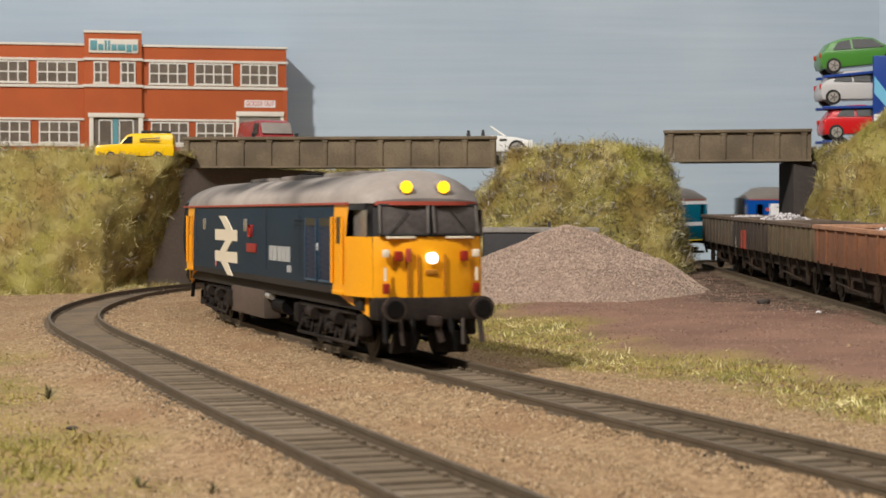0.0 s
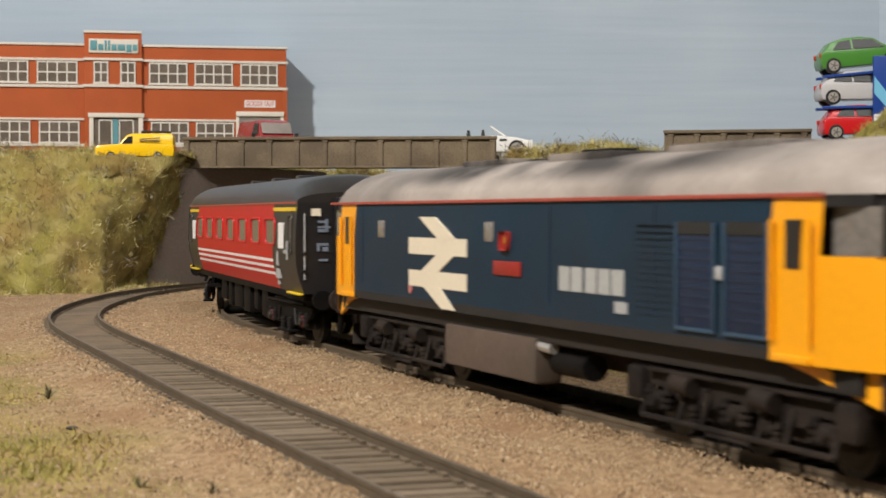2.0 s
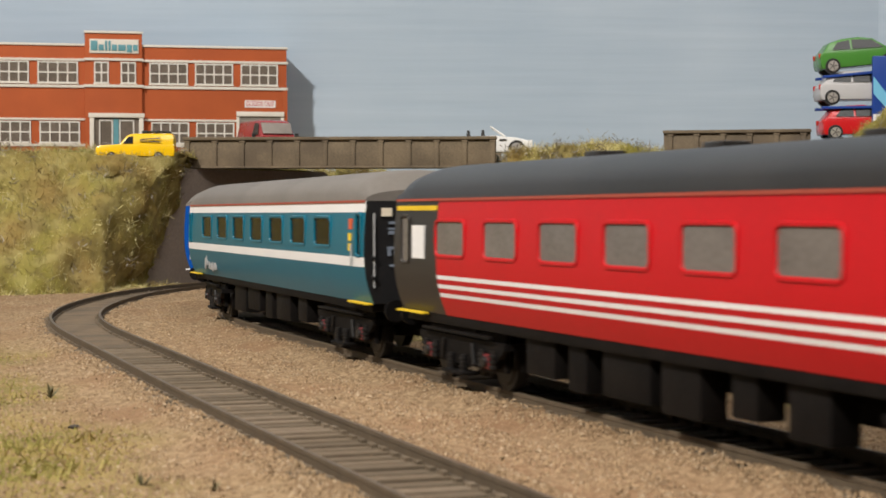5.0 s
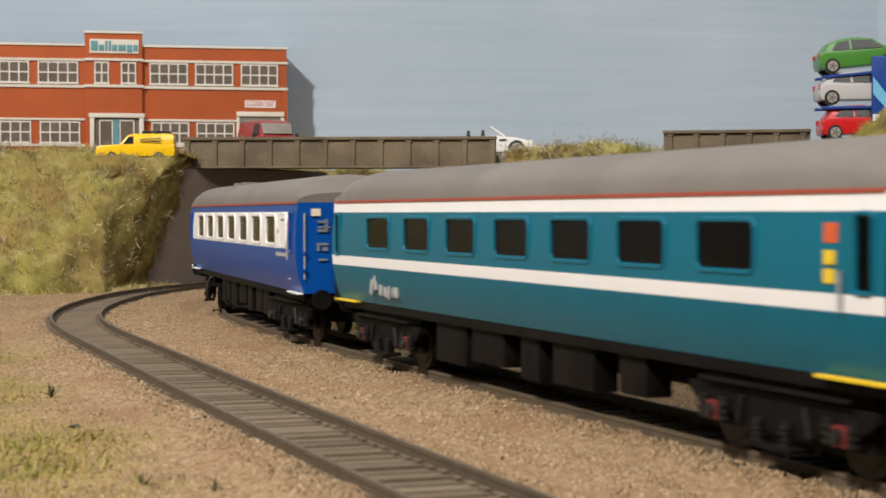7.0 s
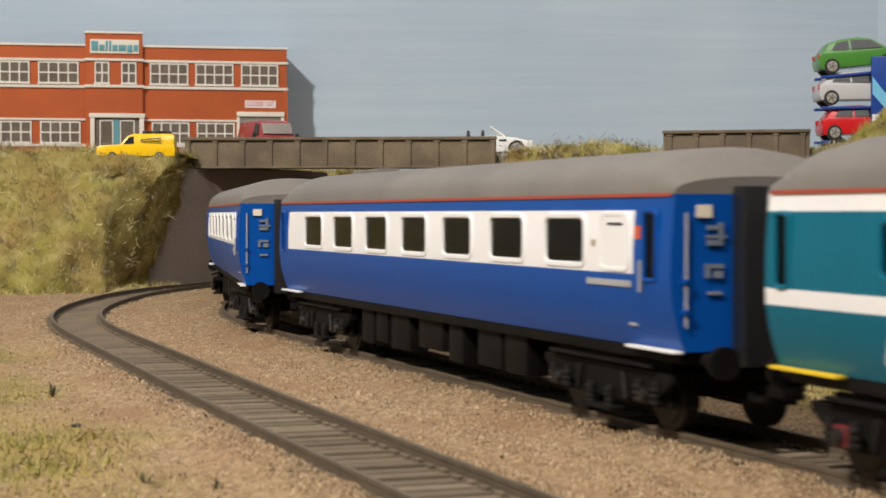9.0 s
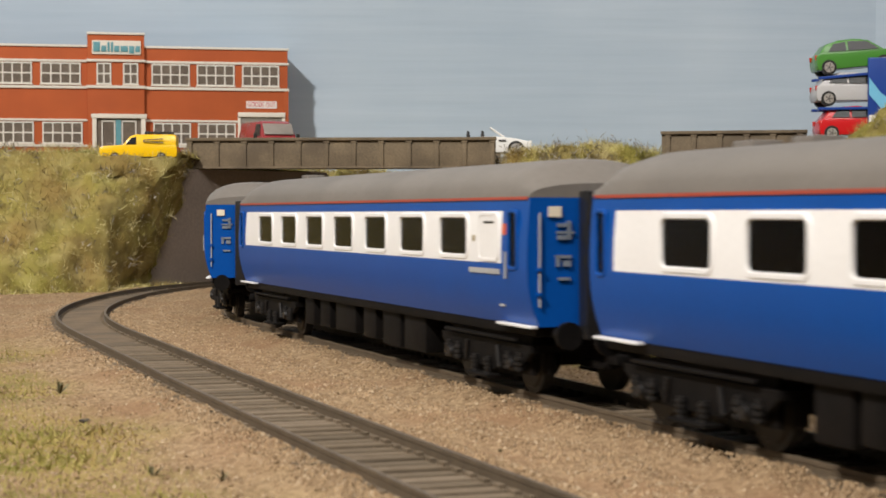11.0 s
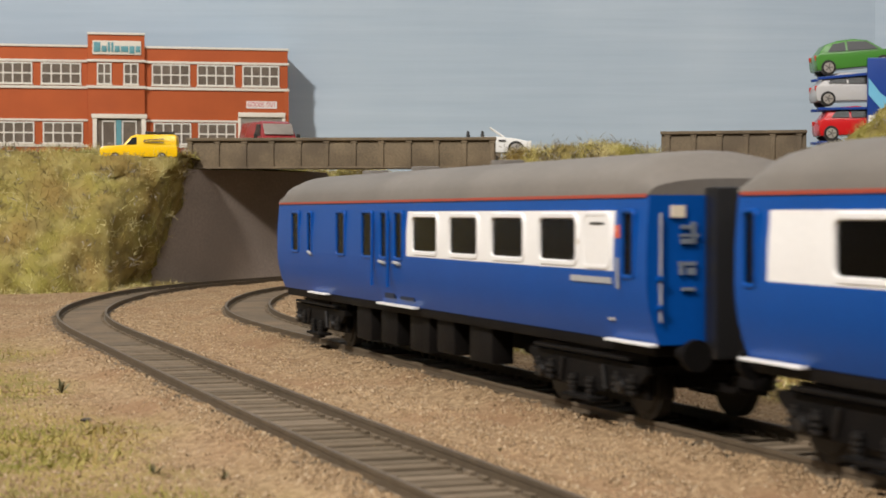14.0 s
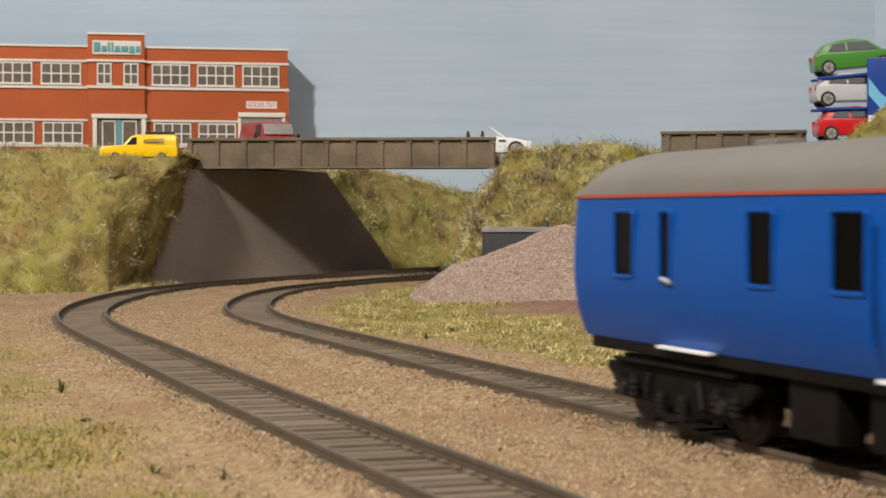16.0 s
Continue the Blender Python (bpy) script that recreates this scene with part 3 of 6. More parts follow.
def on_bank(b, count, seed, rows=(1, 18)):
    """Random places on a bank's face, with its normal."""
    _, verts, faces, n = b
    V = np.array(verts)
    F = np.array(faces)[rows[0] * (n - 1):rows[1] * (n - 1)]
    e1, e2 = V[F[:, 1]] - V[F[:, 0]], V[F[:, 3]] - V[F[:, 0]]
    nr = np.cross(e1, e2)
    ar = np.linalg.norm(nr, axis=1)
    rng = np.random.default_rng(seed)
    k = rng.choice(len(F), count, p=ar / ar.sum())
    u, w = rng.random((count, 1)), rng.random((count, 1))
    nn = nr[k] / ar[k][:, None]
    nn *= np.where(nn[:, 2:3] < 0, -1, 1)
    return V[F[k, 0]] + e1[k] * u + e2[k] * w, nn


def grow():
    for b, n, seed, who in ((LEFT_BANK, 54000, 1, "factory"), (MID_BANK, 46000, 2, "middle"), (RIGHT_BANK, 28000, 3, "siding"), (REAR_BANK, 15000, 4, "rear")):
        p, nr = on_bank(b, n, seed)
        blades("bank_grass", "yellow-green static grass on the %s bank" % who, p, nr, 0.0040, 0.00013, M_GRASS, seed)
        p, nr = on_bank(b, n // 90, seed + 40)
        clump = np.repeat(p, 12, axis=0) + np.random.default_rng(seed).normal(0, 0.0021, (len(p) * 12, 3))
        blades("bank_scrub", "dry grey-brown scrub tufts on the %s bank" % who, clump + np.repeat(nr, 12, axis=0) * 0.002, np.repeat(nr, 12, axis=0), 0.0031, 0.00022, M_SCRUB, seed + 9, 1.3)
    rng, pts = random.Random(77), []
    for _ in range(4200):
        x = rng.uniform(-0.34, -0.150)
        y = np.interp(x, (-0.34, -0.30, -0.22, -0.185, -0.170, -0.150), (0.912, 0.915, 0.94, 0.965, 0.99, 1.02)) + 0.006 - abs(rng.gauss(0, 0.011))
        pts.append((x, y, ground_z(x, y)))
    blades("bank_fringe", "ragged dry grass fringe at the embankment foot", pts, [(0, 0, 1)] * len(pts), 0.0036, 0.00014, M_GRASS, 19, 1.0)
    rng, pts, moss = random.Random(31), [], []
    while len(pts) + len(moss) < 20000:
        y = 0.2 + 0.85 * rng.random() ** 1.3
        x = rng.uniform(-0.27 * y - 0.02, 0.27 * y + 0.03)
        off = offset_of(x, y)
        w = 0.02 * noise.noise((x * 18, y * 18, 7)) + 0.008 * noise.noise((x * 70, y * 70, 1))
        wide = 0.035 * ease(y, 0.52, 0.66)
        edge = 0.028 + 0.024 * (1 - ease(y, 0.42, 0.62))
        right = ease(-off + w, edge, edge + 0.012) * (1 - ease(-off + w, edge + 0.030 + wide, edge + 0.050 + wide))
        left = ease(off + w * 1.3, 0.086, 0.115) * (1 - ease(y, 0.42, 0.62)) * (0.3 + 0.7 * ease(noise.noise((x * 20, y * 20, 2)), -0.2, 0.3))
        left = max(left, ease(y, 0.93, 0.97) * ease(off, 0.105, 0.13))
        if rng.random() < max(right, left) ** 1.5:
            (moss if left > right and y < 0.7 else pts).append((x, y, ground_z(x, y, off)))
    blades("mossy_turf", "dark mossy green turf fibres beside the outer track", moss, [(0, 0, 1)] * len(moss), 0.0018, 0.00014, M_MOSS, 18, 1.1)
    blades("ground_grass", "short yellow-green static grass beside the tracks", pts, [(0, 0, 1)] * len(pts), 0.0019, 0.00013, M_GRASS, 17, 1.1)


grow()


# ---- weeds and litter ----
def weed(x, y, size, seed, label):
    rng, z = random.Random(seed), ground_z(x, y)
    top = empty("weed", pose(x, y, z), label, "plant", "weeds by the track")
    bm = bmesh.new()
    for _ in range(14):
        a, tilt, ln = rng.uniform(0, 6.28), rng.uniform(0.2, 1.0), size * rng.uniform(0.6, 1.2)
        p = Vector((math.cos(a) * math.sin(tilt), math.sin(a) * math.sin(tilt), math.cos(tilt))) * ln
        q = Vector((-math.sin(a), math.cos(a), 0)) * size * 0.09
        vs = [bm.verts.new(v) for v in (-q * 0.4, q * 0.4, p * 0.6 + q, p, p * 0.6 - q)]
        bm.faces.new(vs)
    part("leaf_tuft", bm, M_WEED, top)
    return top


M_WEED = tinted_by_piece("weed_leaf", [(0.07, 0.055, 0.035), (0.13, 0.12, 0.065), (0.20, 0.19, 0.11)], 0.85)
weed(-0.0895, 0.410, 0.0036, 1, "small dark weed growing out of tan scatter")
weed(-0.0464, 0.279, 0.0025, 2, "low grey-green weed on mossy ground")
weed(-0.0342, 0.270, 0.0018, 3, "tiny brown-green weed on tan ground")
weed(0.0098, 0.300, 0.0010, 4, "tiny green weed between the two tracks")
weed(0.0032, 0.616, 0.0030, 5, "grey-green tuft in the grass strip")
weed(-0.0055, 0.586, 0.0024, 6, "low dark tuft in the grass strip")


def litter(name, label, x, y, size, material, seed):
    rng = random.Random(seed)
    bm = bmesh.new()
    bmesh.ops.create_icosphere(bm, subdivisions=2, radius=size)
    for v in bm.verts:
        v.co = Vector((v.co.x * 1.7, v.co.y, v.co.z * 0.6)) * (1 + 0.5 * noise.noise(v.co * 900 + Vector((seed, 0, 0))))
    ob = tagged(link_bm(name, bm, material, smooth=50), label, "litter")
    ob.matrix_world = pose(x, y, ground_z(x, y) + size * 0.35, 0, 0, rng.uniform(0, 180))


litter("coal_lump", "black lump lying on brown yard dirt", 0.131, 0.735, 0.0022, M_DARKBRICK, 3)
litter("stone_chip", "pale stone chip on the yard dirt", 0.138, 0.660, 0.0010, M_LIME, 4)
litter("stone_chip", "pale stone chip beside the siding", 0.112, 0.800, 0.0012, M_LIME, 5)
litter("coal_lump", "small dark lump on tan ballast", -0.072, 0.352, 0.0008, M_DARKBRICK, 6)


# ---- goods wagons ----
M_WAGON_GREY = mat("faded_wagon_grey", (0.085, 0.070, 0.052), 0.8, 0, 0.35, 120, 900, 0.3, 0.0003, (0.12, 0.075, 0.045), 0.5)
M_WAGON_DARK = mat("sooty_wagon", (0.040, 0.031, 0.025), 0.8, 0, 0.35, 120, 900, 0.3, 0.0003, (0.09, 0.055, 0.035), 0.5)
M_WAGON_OLIVE = mat("olive_wagon", (0.105, 0.080, 0.046), 0.8, 0, 0.35, 120, 900, 0.3, 0.0003, (0.12, 0.075, 0.035), 0.5)
M_WAGON_RUST = mat("rust_wagon", (0.185, 0.078, 0.036), 0.85, 0, 0.35, 120, 900, 0.4, 0.0003, (0.13, 0.06, 0.035), 0.6)
M_WAGON_RIM = mat("worn_wagon_rim", (0.125, 0.09, 0.066), 0.8, 0, 0.3, 150, 900)
M_CHASSIS = mat("grimy_chassis", (0.022, 0.016, 0.012), 0.9, 0, 0.5, 150, 900, 0.4, 0.0003, (0.07, 0.045, 0.03), 0.5, 0.2)
M_LOADBASE = mat("grey_stone_load", (0.17, 0.155, 0.15), 0.95, 0, 0.3, 150, 1200, 0.8, 0.001)
M_RED_MARK = mat("faded_red_paint", (0.38, 0.05, 0.03), 0.7, 0, 0.2, 200)
M_WHITE_MARK = mat("white_marking", (0.72, 0.70, 0.66), 0.6, 0, 0.08, 300)


def spoked(bm, x, y, r, w=0.0022):
    add_tube(bm, (x, y - w / 2, r), (x, y + w / 2, r), r, seg=20)
    add_tube(bm, (x, y - w / 2 - 0.0006, r), (x, y + w / 2 + 0.0006, r), r * 0.72, r * 0.72, seg=16)


def wagon(label, length, paint, rim, ribs, load, y_far):
    """A four-wheel open wagon along x, floor on a chassis, with ribs, top rail and load."""
    p, _ = siding(y_far - length / 2 - 0.45)
    slope = math.degrees(math.atan(0.0052 / 0.4))
    top = empty("goods_wagon", pose(0, 0, 0), label, "wagon", "open goods wagons in the siding")
    top.matrix_world = Matrix.Translation((p.x, p.y, p.z + RAIL_TOP)) @ pose(0, 0, 0, 0, 0, 90) @ pose(0, 0, 0, 0, -slope, 0)
    h, hw, z0, z1, th = length / 2 - 0.0025, 0.0150, 0.0143, 0.0287, 0.0011
    for name, a in (("side_panel", (-h, h, hw - th, hw)), ("side_panel", (-h, h, -hw, -hw + th)), ("end_panel", (-h, -h + th, -hw + th, hw - th)), ("end_panel", (h - th, h, -hw + th, hw - th))):
        part(name, box(*a, z0, z1, 0.0002), paint, top)
    part("floor_plate", box(-h + th, h - th, -hw + th, hw - th, z0, z0 + 0.001), paint, top)
    bm = bmesh.new()
    for a in ((-h - 0.0006, h + 0.0006, hw - 0.0016, hw + 0.0009), (-h - 0.0006, h + 0.0006, -hw - 0.0009, -hw + 0.0016), (-h - 0.0006, -h + 0.0016, -hw, hw), (h - 0.0016, h + 0.0006, -hw, hw)):
        add_box(bm, *a, z1 - 0.0009, z1 + 0.0007, 0.0002)
    part("top_rail", bm, rim, top, "worn capping rail")
    for i in range(ribs):
        x = -h + 2 * h * (i + 0.5) / ribs
        for s in (-1, 1):
            part("rib", box(x - 0.0007, x + 0.0007, s * hw - 0.0008, s * hw + 0.0008, z0 + 0.0004, z1 - 0.001, 0.0002), paint, top)
    bm = box(-h, h, -0.0125, -0.0110, 0.0098, z0)
    add_box(bm, -h, h, 0.0110, 0.0125, 0.0098, z0)
    add_box(bm, -h, -h + 0.0015, -0.0125, 0.0125, 0.0095, z0)
    add_box(bm, h - 0.0015, h, -0.0125, 0.0125, 0.0095, z0)
    part("chassis", bm, M_CHASSIS, top, "grimy brown solebars")
    for x in (-h * 0.62, h * 0.62):
        bm = bmesh.new()
        for s in (-1, 1):
            spoked(bm, x, s * 0.0076, 0.0062)
        add_tube(bm, (x, -0.0085, 0.0062), (x, 0.0085, 0.0062), 0.0008, seg=8)
        part("wheelset", bm, M_WHEEL, top)
        for s in (-1, 1):
            bm = box(x - 0.0016, x + 0.0016, s * 0.0118 - 0.001, s * 0.0118 + 0.001, 0.0042, 0.0096, 0.0003)
            add_box(bm, x - 0.0055, x + 0.0055, s * 0.0118 - 0.0005, s * 0.0118 + 0.0005, 0.0078, 0.0089, 0.0002)
            for q in (-1, 1):
                add_tube(bm, (x + q * 0.0018, s * 0.0118, 0.0042), (x + q * 0.0042, s * 0.0118, 0.0098), 0.0006, seg=6)
            part("axle_guard", bm, M_CHASSIS, top)
    part("brake_gear", box(-h * 0.5, h * 0.5, -0.0095, 0.0095, 0.0040, 0.0098, 0.0006), M_CHASSIS, top, "black brake rigging")
    for s in (-1, 1):
        bm = tube((-h * 0.45, s * 0.0128, 0.0055), (h * 0.45, s * 0.0128, 0.0078), 0.0005, seg=6)
        add_tube(bm, (0, s * 0.0128, 0.0066), (0, s * 0.0128, 0.0100), 0.0006, seg=6)
        part("brake_lever", bm, M_CHASSIS, top)
        for e in (-1, 1):
            part("buffer", tube((e * h, s * 0.0088, 0.0112), (e * (h + 0.0032), s * 0.0088, 0.0112), 0.0011, 0.0013, 10), M_BLACK, top)
    for i in range(5):
        x = (i - 2) * h * 0.42
        for s in (-1, 1):
            part("bracket", tube((x, s * 0.0152, z0 + 0.001), (x + 0.0024, s * 0.0132, 0.0080), 0.0006, seg=6), M_CHASSIS, top)
    if load:
        bm = bmesh.new()
        nx, ny, vs = 26, 8, {}
        for i in range(nx + 1):
            for j in range(ny + 1):
                x, y = -h + th + (2 * h - 2 * th) * i / nx, (hw - th) * (2 * j / ny - 1)
                z = z0 + load[0] + load[1] * math.exp(-((x - load[2]) / 0.014) ** 2) * (1 - (y / hw) ** 2) + 0.0008 * noise.noise((x * 300, y * 300, length))
                vs[i, j] = bm.verts.new((x, y, z))
        for i in range(nx):
            for j in range(ny):
                bm.faces.new((vs[i, j], vs[i + 1, j], vs[i + 1, j + 1], vs[i, j + 1]))
        part("load", bm, M_LOADBASE, top, "grey stone load", 60)
        rng = random.Random(int(length * 1e5))
        pts = []
        for _ in range(700):
            x, y = rng.uniform(-h + 0.003, h - 0.003), rng.uniform(-hw + 0.002, hw - 0.002)
            z = z0 + load[0] + load[1] * math.exp(-((x - load[2]) / 0.014) ** 2) * (1 - (y / hw) ** 2)
            if rng.random() < 0.25 + 0.75 * math.exp(-((x - load[2]) / 0.016) ** 2):
                pts.append((x, y, z))
        ob = pebbles("stone_load", "", pts, 0.0011, M_LIME, 3)
        ob.parent = top
        del ob["category"]
    return top


wagon("faded grey open wagon with ribbed sides in the siding", 0.106, M_WAGON_GREY, M_WAGON_RIM, 9, (0.0132, 0.002, -0.02), 1.022)
W2 = wagon("sooty open wagon with red and white markings and heaped stone", 0.094, M_WAGON_DARK, M_WAGON_RIM, 9, (0.0124, 0.0052, -0.015), 0.916)
for x0, x1, m, name in ((0.004, 0.011, M_RED_MARK, "red_panel"), (0.014, 0.017, M_RED_MARK, "red_panel"), (0.030, 0.0325, M_WHITE_MARK, "white_mark")):
    part(name, box(x0, x1, 0.0152, 0.0156, 0.0145, 0.0235 if m is M_RED_MARK else 0.0195), m, W2, "faded painted marking")
wagon("olive-brown open wagon with vertical ribs and scattered stone", 0.098, M_WAGON_OLIVE, M_WAGON_RIM, 9, (0.0105, 0.002, 0.02), 0.818)
wagon("rust-brown open wagon with stone in one corner", 0.118, M_WAGON_RUST, mat("rust_rim", (0.36, 0.19, 0.11), 0.85, 0, 0.3, 150), 7, (0.0125, 0.004, -0.03), 0.717)


# ---- road vehicles ----
M_TYRE = mat("black_tyre", (0.015, 0.015, 0.015), 0.8, 0, 0.2, 400)
M_ALLOY = mat("silver_wheel", (0.62, 0.60, 0.57), 0.35, 0.7, 0.08, 400)
M_CARGLASS = mat("dark_car_window", (0.02, 0.022, 0.022), 0.15, 0, 0.1, 300, 900, 0, spec=0.2)
M_SPOKE = mat("dull_wheel_spoke", (0.22, 0.21, 0.20), 0.5, 0.4, 0.1, 400)
M_TRIM = mat("black_plastic_trim", (0.02, 0.02, 0.02), 0.5, 0, 0.15, 300)
M_LAMP_CLEAR = mat("clear_lamp", (0.75, 0.74, 0.70), 0.15, 0, 0.05, 400, 900, 0)
M_LAMP_RED = mat("red_lamp", (0.45, 0.02, 0.01), 0.2, 0, 0.05, 400, 900, 0)


def side_solid(outline, hw, taper=0.0, z_lo=0.0, z_hi=1.0, bevel=0.0006):
    """A body from its side outline in (x, z), as wide as hw each way and narrower towards the top."""
    bm = prism(outline, 2 * hw)
    for v in bm.verts:
        u = min(max((v.co.z - z_lo) / (z_hi - z_lo), 0), 1)
        v.co.y = (v.co.y - hw) * (1 - taper * u)
    bmesh.ops.bevel(bm, geom=[e for e in bm.edges], offset=bevel, segments=2, affect="EDGES", profile=0.6, clamp_overlap=True)
    return bm


def car(label, m, colour, lower, cabin, panes, axles, wheel_r, hw, spare=()):
    paint = mat("car_paint", colour, 0.22, 0, 0.04, 100, 900, 0)
    top = empty("car", m, label, "car", "model road vehicles")
    z_hi = max(z for _, z in cabin) if cabin else max(z for _, z in lower)
    z_belt = max(z for _, z in lower)
    part("body", side_solid(lower, hw, 0.06, 0.003, z_belt, 0.0008), paint, top, "", 50)
    if cabin:
        part("cabin", side_solid(cabin, hw * 0.95, 0.22, z_belt - 0.001, z_hi, 0.0007), paint, top, "", 50)
    for pane in panes:
        for s in (-1, 1):
            bm = prism(pane, 0.0005)
            for v in bm.verts:
                u = (v.co.z - z_belt + 0.001) / (z_hi - z_belt + 0.001)
                v.co.y = s * (hw * 0.95 * (1 - 0.22 * u) + 0.0001 + v.co.y)
            part("side_window", bm, M_CARGLASS, top, "dark tinted window")
    for x in axles:
        for s in (-1, 1):
            w = part("wheel", tube((x, s * (hw - 0.0028), wheel_r), (x, s * (hw + 0.0004), wheel_r), wheel_r, seg=20), M_TYRE, top)
            part("hub", tube((x, s * (hw - 0.001), wheel_r), (x, s * (hw + 0.0007), wheel_r), wheel_r * 0.74, seg=18), M_ALLOY, w, "silver hub")
            bm = bmesh.new()
            for k in range(5):
                a = 2 * math.pi * k / 5
                add_tube(bm, (x, s * (hw + 0.0008), wheel_r), (x + math.cos(a) * wheel_r * 0.6, s * (hw + 0.0008), wheel_r + math.sin(a) * wheel_r * 0.6), 0.0003, seg=6)
            part("spokes", bm, M_SPOKE, w)
            arch = tube((x, s * (hw - 0.004), wheel_r), (x, s * (hw + 0.0001), wheel_r), wheel_r * 1.08, seg=20)
            part("wheel_arch", arch, M_TRIM, top)
    x0, x1 = min(x for x, _ in lower), max(x for x, _ in lower)
    for s in (-1, 1):
        part("tail_lamp", box(x0 - 0.0002, x0 + 0.0012, s * hw * 0.72 - 0.001, s * hw * 0.72 + 0.001, z_belt - 0.004, z_belt - 0.0012, 0.0003), M_LAMP_RED, top)
        part("headlamp", box(x1 - 0.0020, x1 - 0.0004, s * hw * 0.74 - 0.0012, s * hw * 0.74 + 0.0012, z_belt * 0.60, z_belt * 0.76, 0.0003), M_LAMP_CLEAR, top)
    part("bumper", box(x1 - 0.0012, x1 + 0.0004, -hw * 0.9, hw * 0.9, 0.0024, 0.0046, 0.0004), paint, top)
    return top


HATCH_LOWER = [(-0.0262, 0.0028), (0.0258, 0.0028), (0.0268, 0.0058), (0.0262, 0.0088), (0.0225, 0.0108), (0.0130, 0.0124), (-0.0240, 0.0132), (-0.0266, 0.0112), (-0.0270, 0.0060)]
HATCH_CABIN = [(-0.0246, 0.0126), (0.0138, 0.0118), (0.0050, 0.0182), (-0.0030, 0.0198), (-0.0130, 0.0196), (-0.0205, 0.0178)]
HATCH_PANES = [[(-0.0195, 0.0134), (-0.0088, 0.0130), (-0.0090, 0.0184), (-0.0160, 0.0176)], [(-0.0076, 0.0130), (0.0104, 0.0126), (0.0040, 0.0176), (-0.0076, 0.0186)]]


def deck_pose(px_x, y, z, tilt):
    return Matrix.Translation((px_x, y, z)) @ pose(0, 0, 0, 0, -tilt, 0)


HATCH_AXLES = (-0.0200, 0.0125)
car("green hatchback on the top deck of a transporter", deck_pose(0.2485, 1.06, 0.1262, 5.5), (0.06, 0.21, 0.035), HATCH_LOWER, HATCH_CABIN, HATCH_PANES, HATCH_AXLES, 0.0041, 0.0112)
car("silver hatchback on the middle deck of a transporter", deck_pose(0.2480, 1.06, 0.1062, 1.0), (0.44, 0.44, 0.45), HATCH_LOWER, HATCH_CABIN, HATCH_PANES, HATCH_AXLES, 0.0041, 0.0112)
car("bright red hatchback on the lowest transporter deck", deck_pose(0.2500, 1.06, 0.0862, 2), (0.50, 0.012, 0.015), HATCH_LOWER, HATCH_CABIN, HATCH_PANES, HATCH_AXLES, 0.0041, 0.0112)


def build_transporter():
    blue = mat("transporter_blue", (0.012, 0.05, 0.26), 0.35, 0, 0.1, 100)
    pale = mat("pale_blue_panel", (0.17, 0.48, 0.70), 0.4, 0, 0.06, 100)
    white = mat("white_panel", (0.75, 0.75, 0.74), 0.4, 0, 0.05, 100)
    top = empty("car_transporter", pose(0.2480, 1.06, 0), "blue car transporter lorry with three decks on the road", "lorry")
    for z, tilt, name in ((0.1252, 5.5, "top_deck"), (0.1052, 1.0, "middle_deck"), (0.0850, 0, "lower_deck")):
        for s in (-1, 1):
            bm = box(-0.026, 0.075, s * 0.009 - 0.0022, s * 0.009 + 0.0022, -0.0016, 0.0, 0.0003)
            ob = part(name, bm, blue, top, "blue ramp runner")
            ob.matrix_basis = pose(0, 0, z, 0, -tilt, 0)
    part("cab", box(0.0025, 0.06, -0.0145, -0.0120, 0.090, 0.134, 0.001), blue, top, "blue side panel")
    part("swoosh", prism([(0.003, 0.112), (0.010, 0.104), (0.020, 0.098), (0.020, 0.106), (0.010, 0.113), (0.003, 0.122)], 0.0004), pale, top, "pale blue curved stripe").matrix_basis = pose(0, -0.0150, 0)
    part("lower_panel", box(0.003, 0.06, -0.0148, -0.0144, 0.0905, 0.100), white, top, "white lower panel")
    for x in (-0.016, 0.05):
        for s in (-1, 1):
            part("wheel", tube((x, s * 0.008, 0.0815), (x, s * 0.012, 0.0815), 0.0055, seg=18), M_TYRE, top)
    for s in (-1, 1):
        part("frame_post", box(0.018, 0.020, s * 0.0118 - 0.0008, s * 0.0118 + 0.0008, 0.0835, 0.126), blue, top)
    return top


build_transporter()

# white open roadster behind the long bridge's parapet
ROAD = car("white open-top roadster parked behind the bridge parapet", pose(0.0275, 1.083, 0.0760, 0, -1.2, -3), (0.72, 0.72, 0.70),
           [(-0.0268, 0.0030), (0.0262, 0.0026), (0.0272, 0.0058), (0.0250, 0.0092), (0.0170, 0.0112), (0.0050, 0.0126), (-0.0210, 0.0124), (-0.0262, 0.0108), (-0.0272, 0.0060)], [], [], (-0.0165, 0.0172), 0.0046, 0.0115)
bm = bmesh.new()
for s in (-1, 1):
    add_tube(bm, (0.0105, s * 0.0090, 0.0120), (0.0020, s * 0.0080, 0.0180), 0.0005, seg=8)
add_tube(bm, (0.0020, -0.0080, 0.0180), (0.0020, 0.0080, 0.0180), 0.0005, seg=8)
part("windscreen_frame", bm, mat("white_frame", (0.7, 0.7, 0.68), 0.3), ROAD)
for x in (-0.0030, -0.0118):
    for s in (-1, 1):
        bm = box(x - 0.0010, x + 0.0010, s * 0.005 - 0.0022, s * 0.005 + 0.0022, 0.0115, 0.0146, 0.0005)
        add_box(bm, x - 0.0007, x + 0.0007, s * 0.005 - 0.0010, s * 0.005 + 0.0010, 0.0146, 0.0164, 0.0004)
        part("seat", bm, M_TRIM, ROAD, "black headrest")
part("door_handle", box(-0.0020, 0.0006, -0.0119, -0.0115, 0.0098, 0.0102), M_TRIM, ROAD)
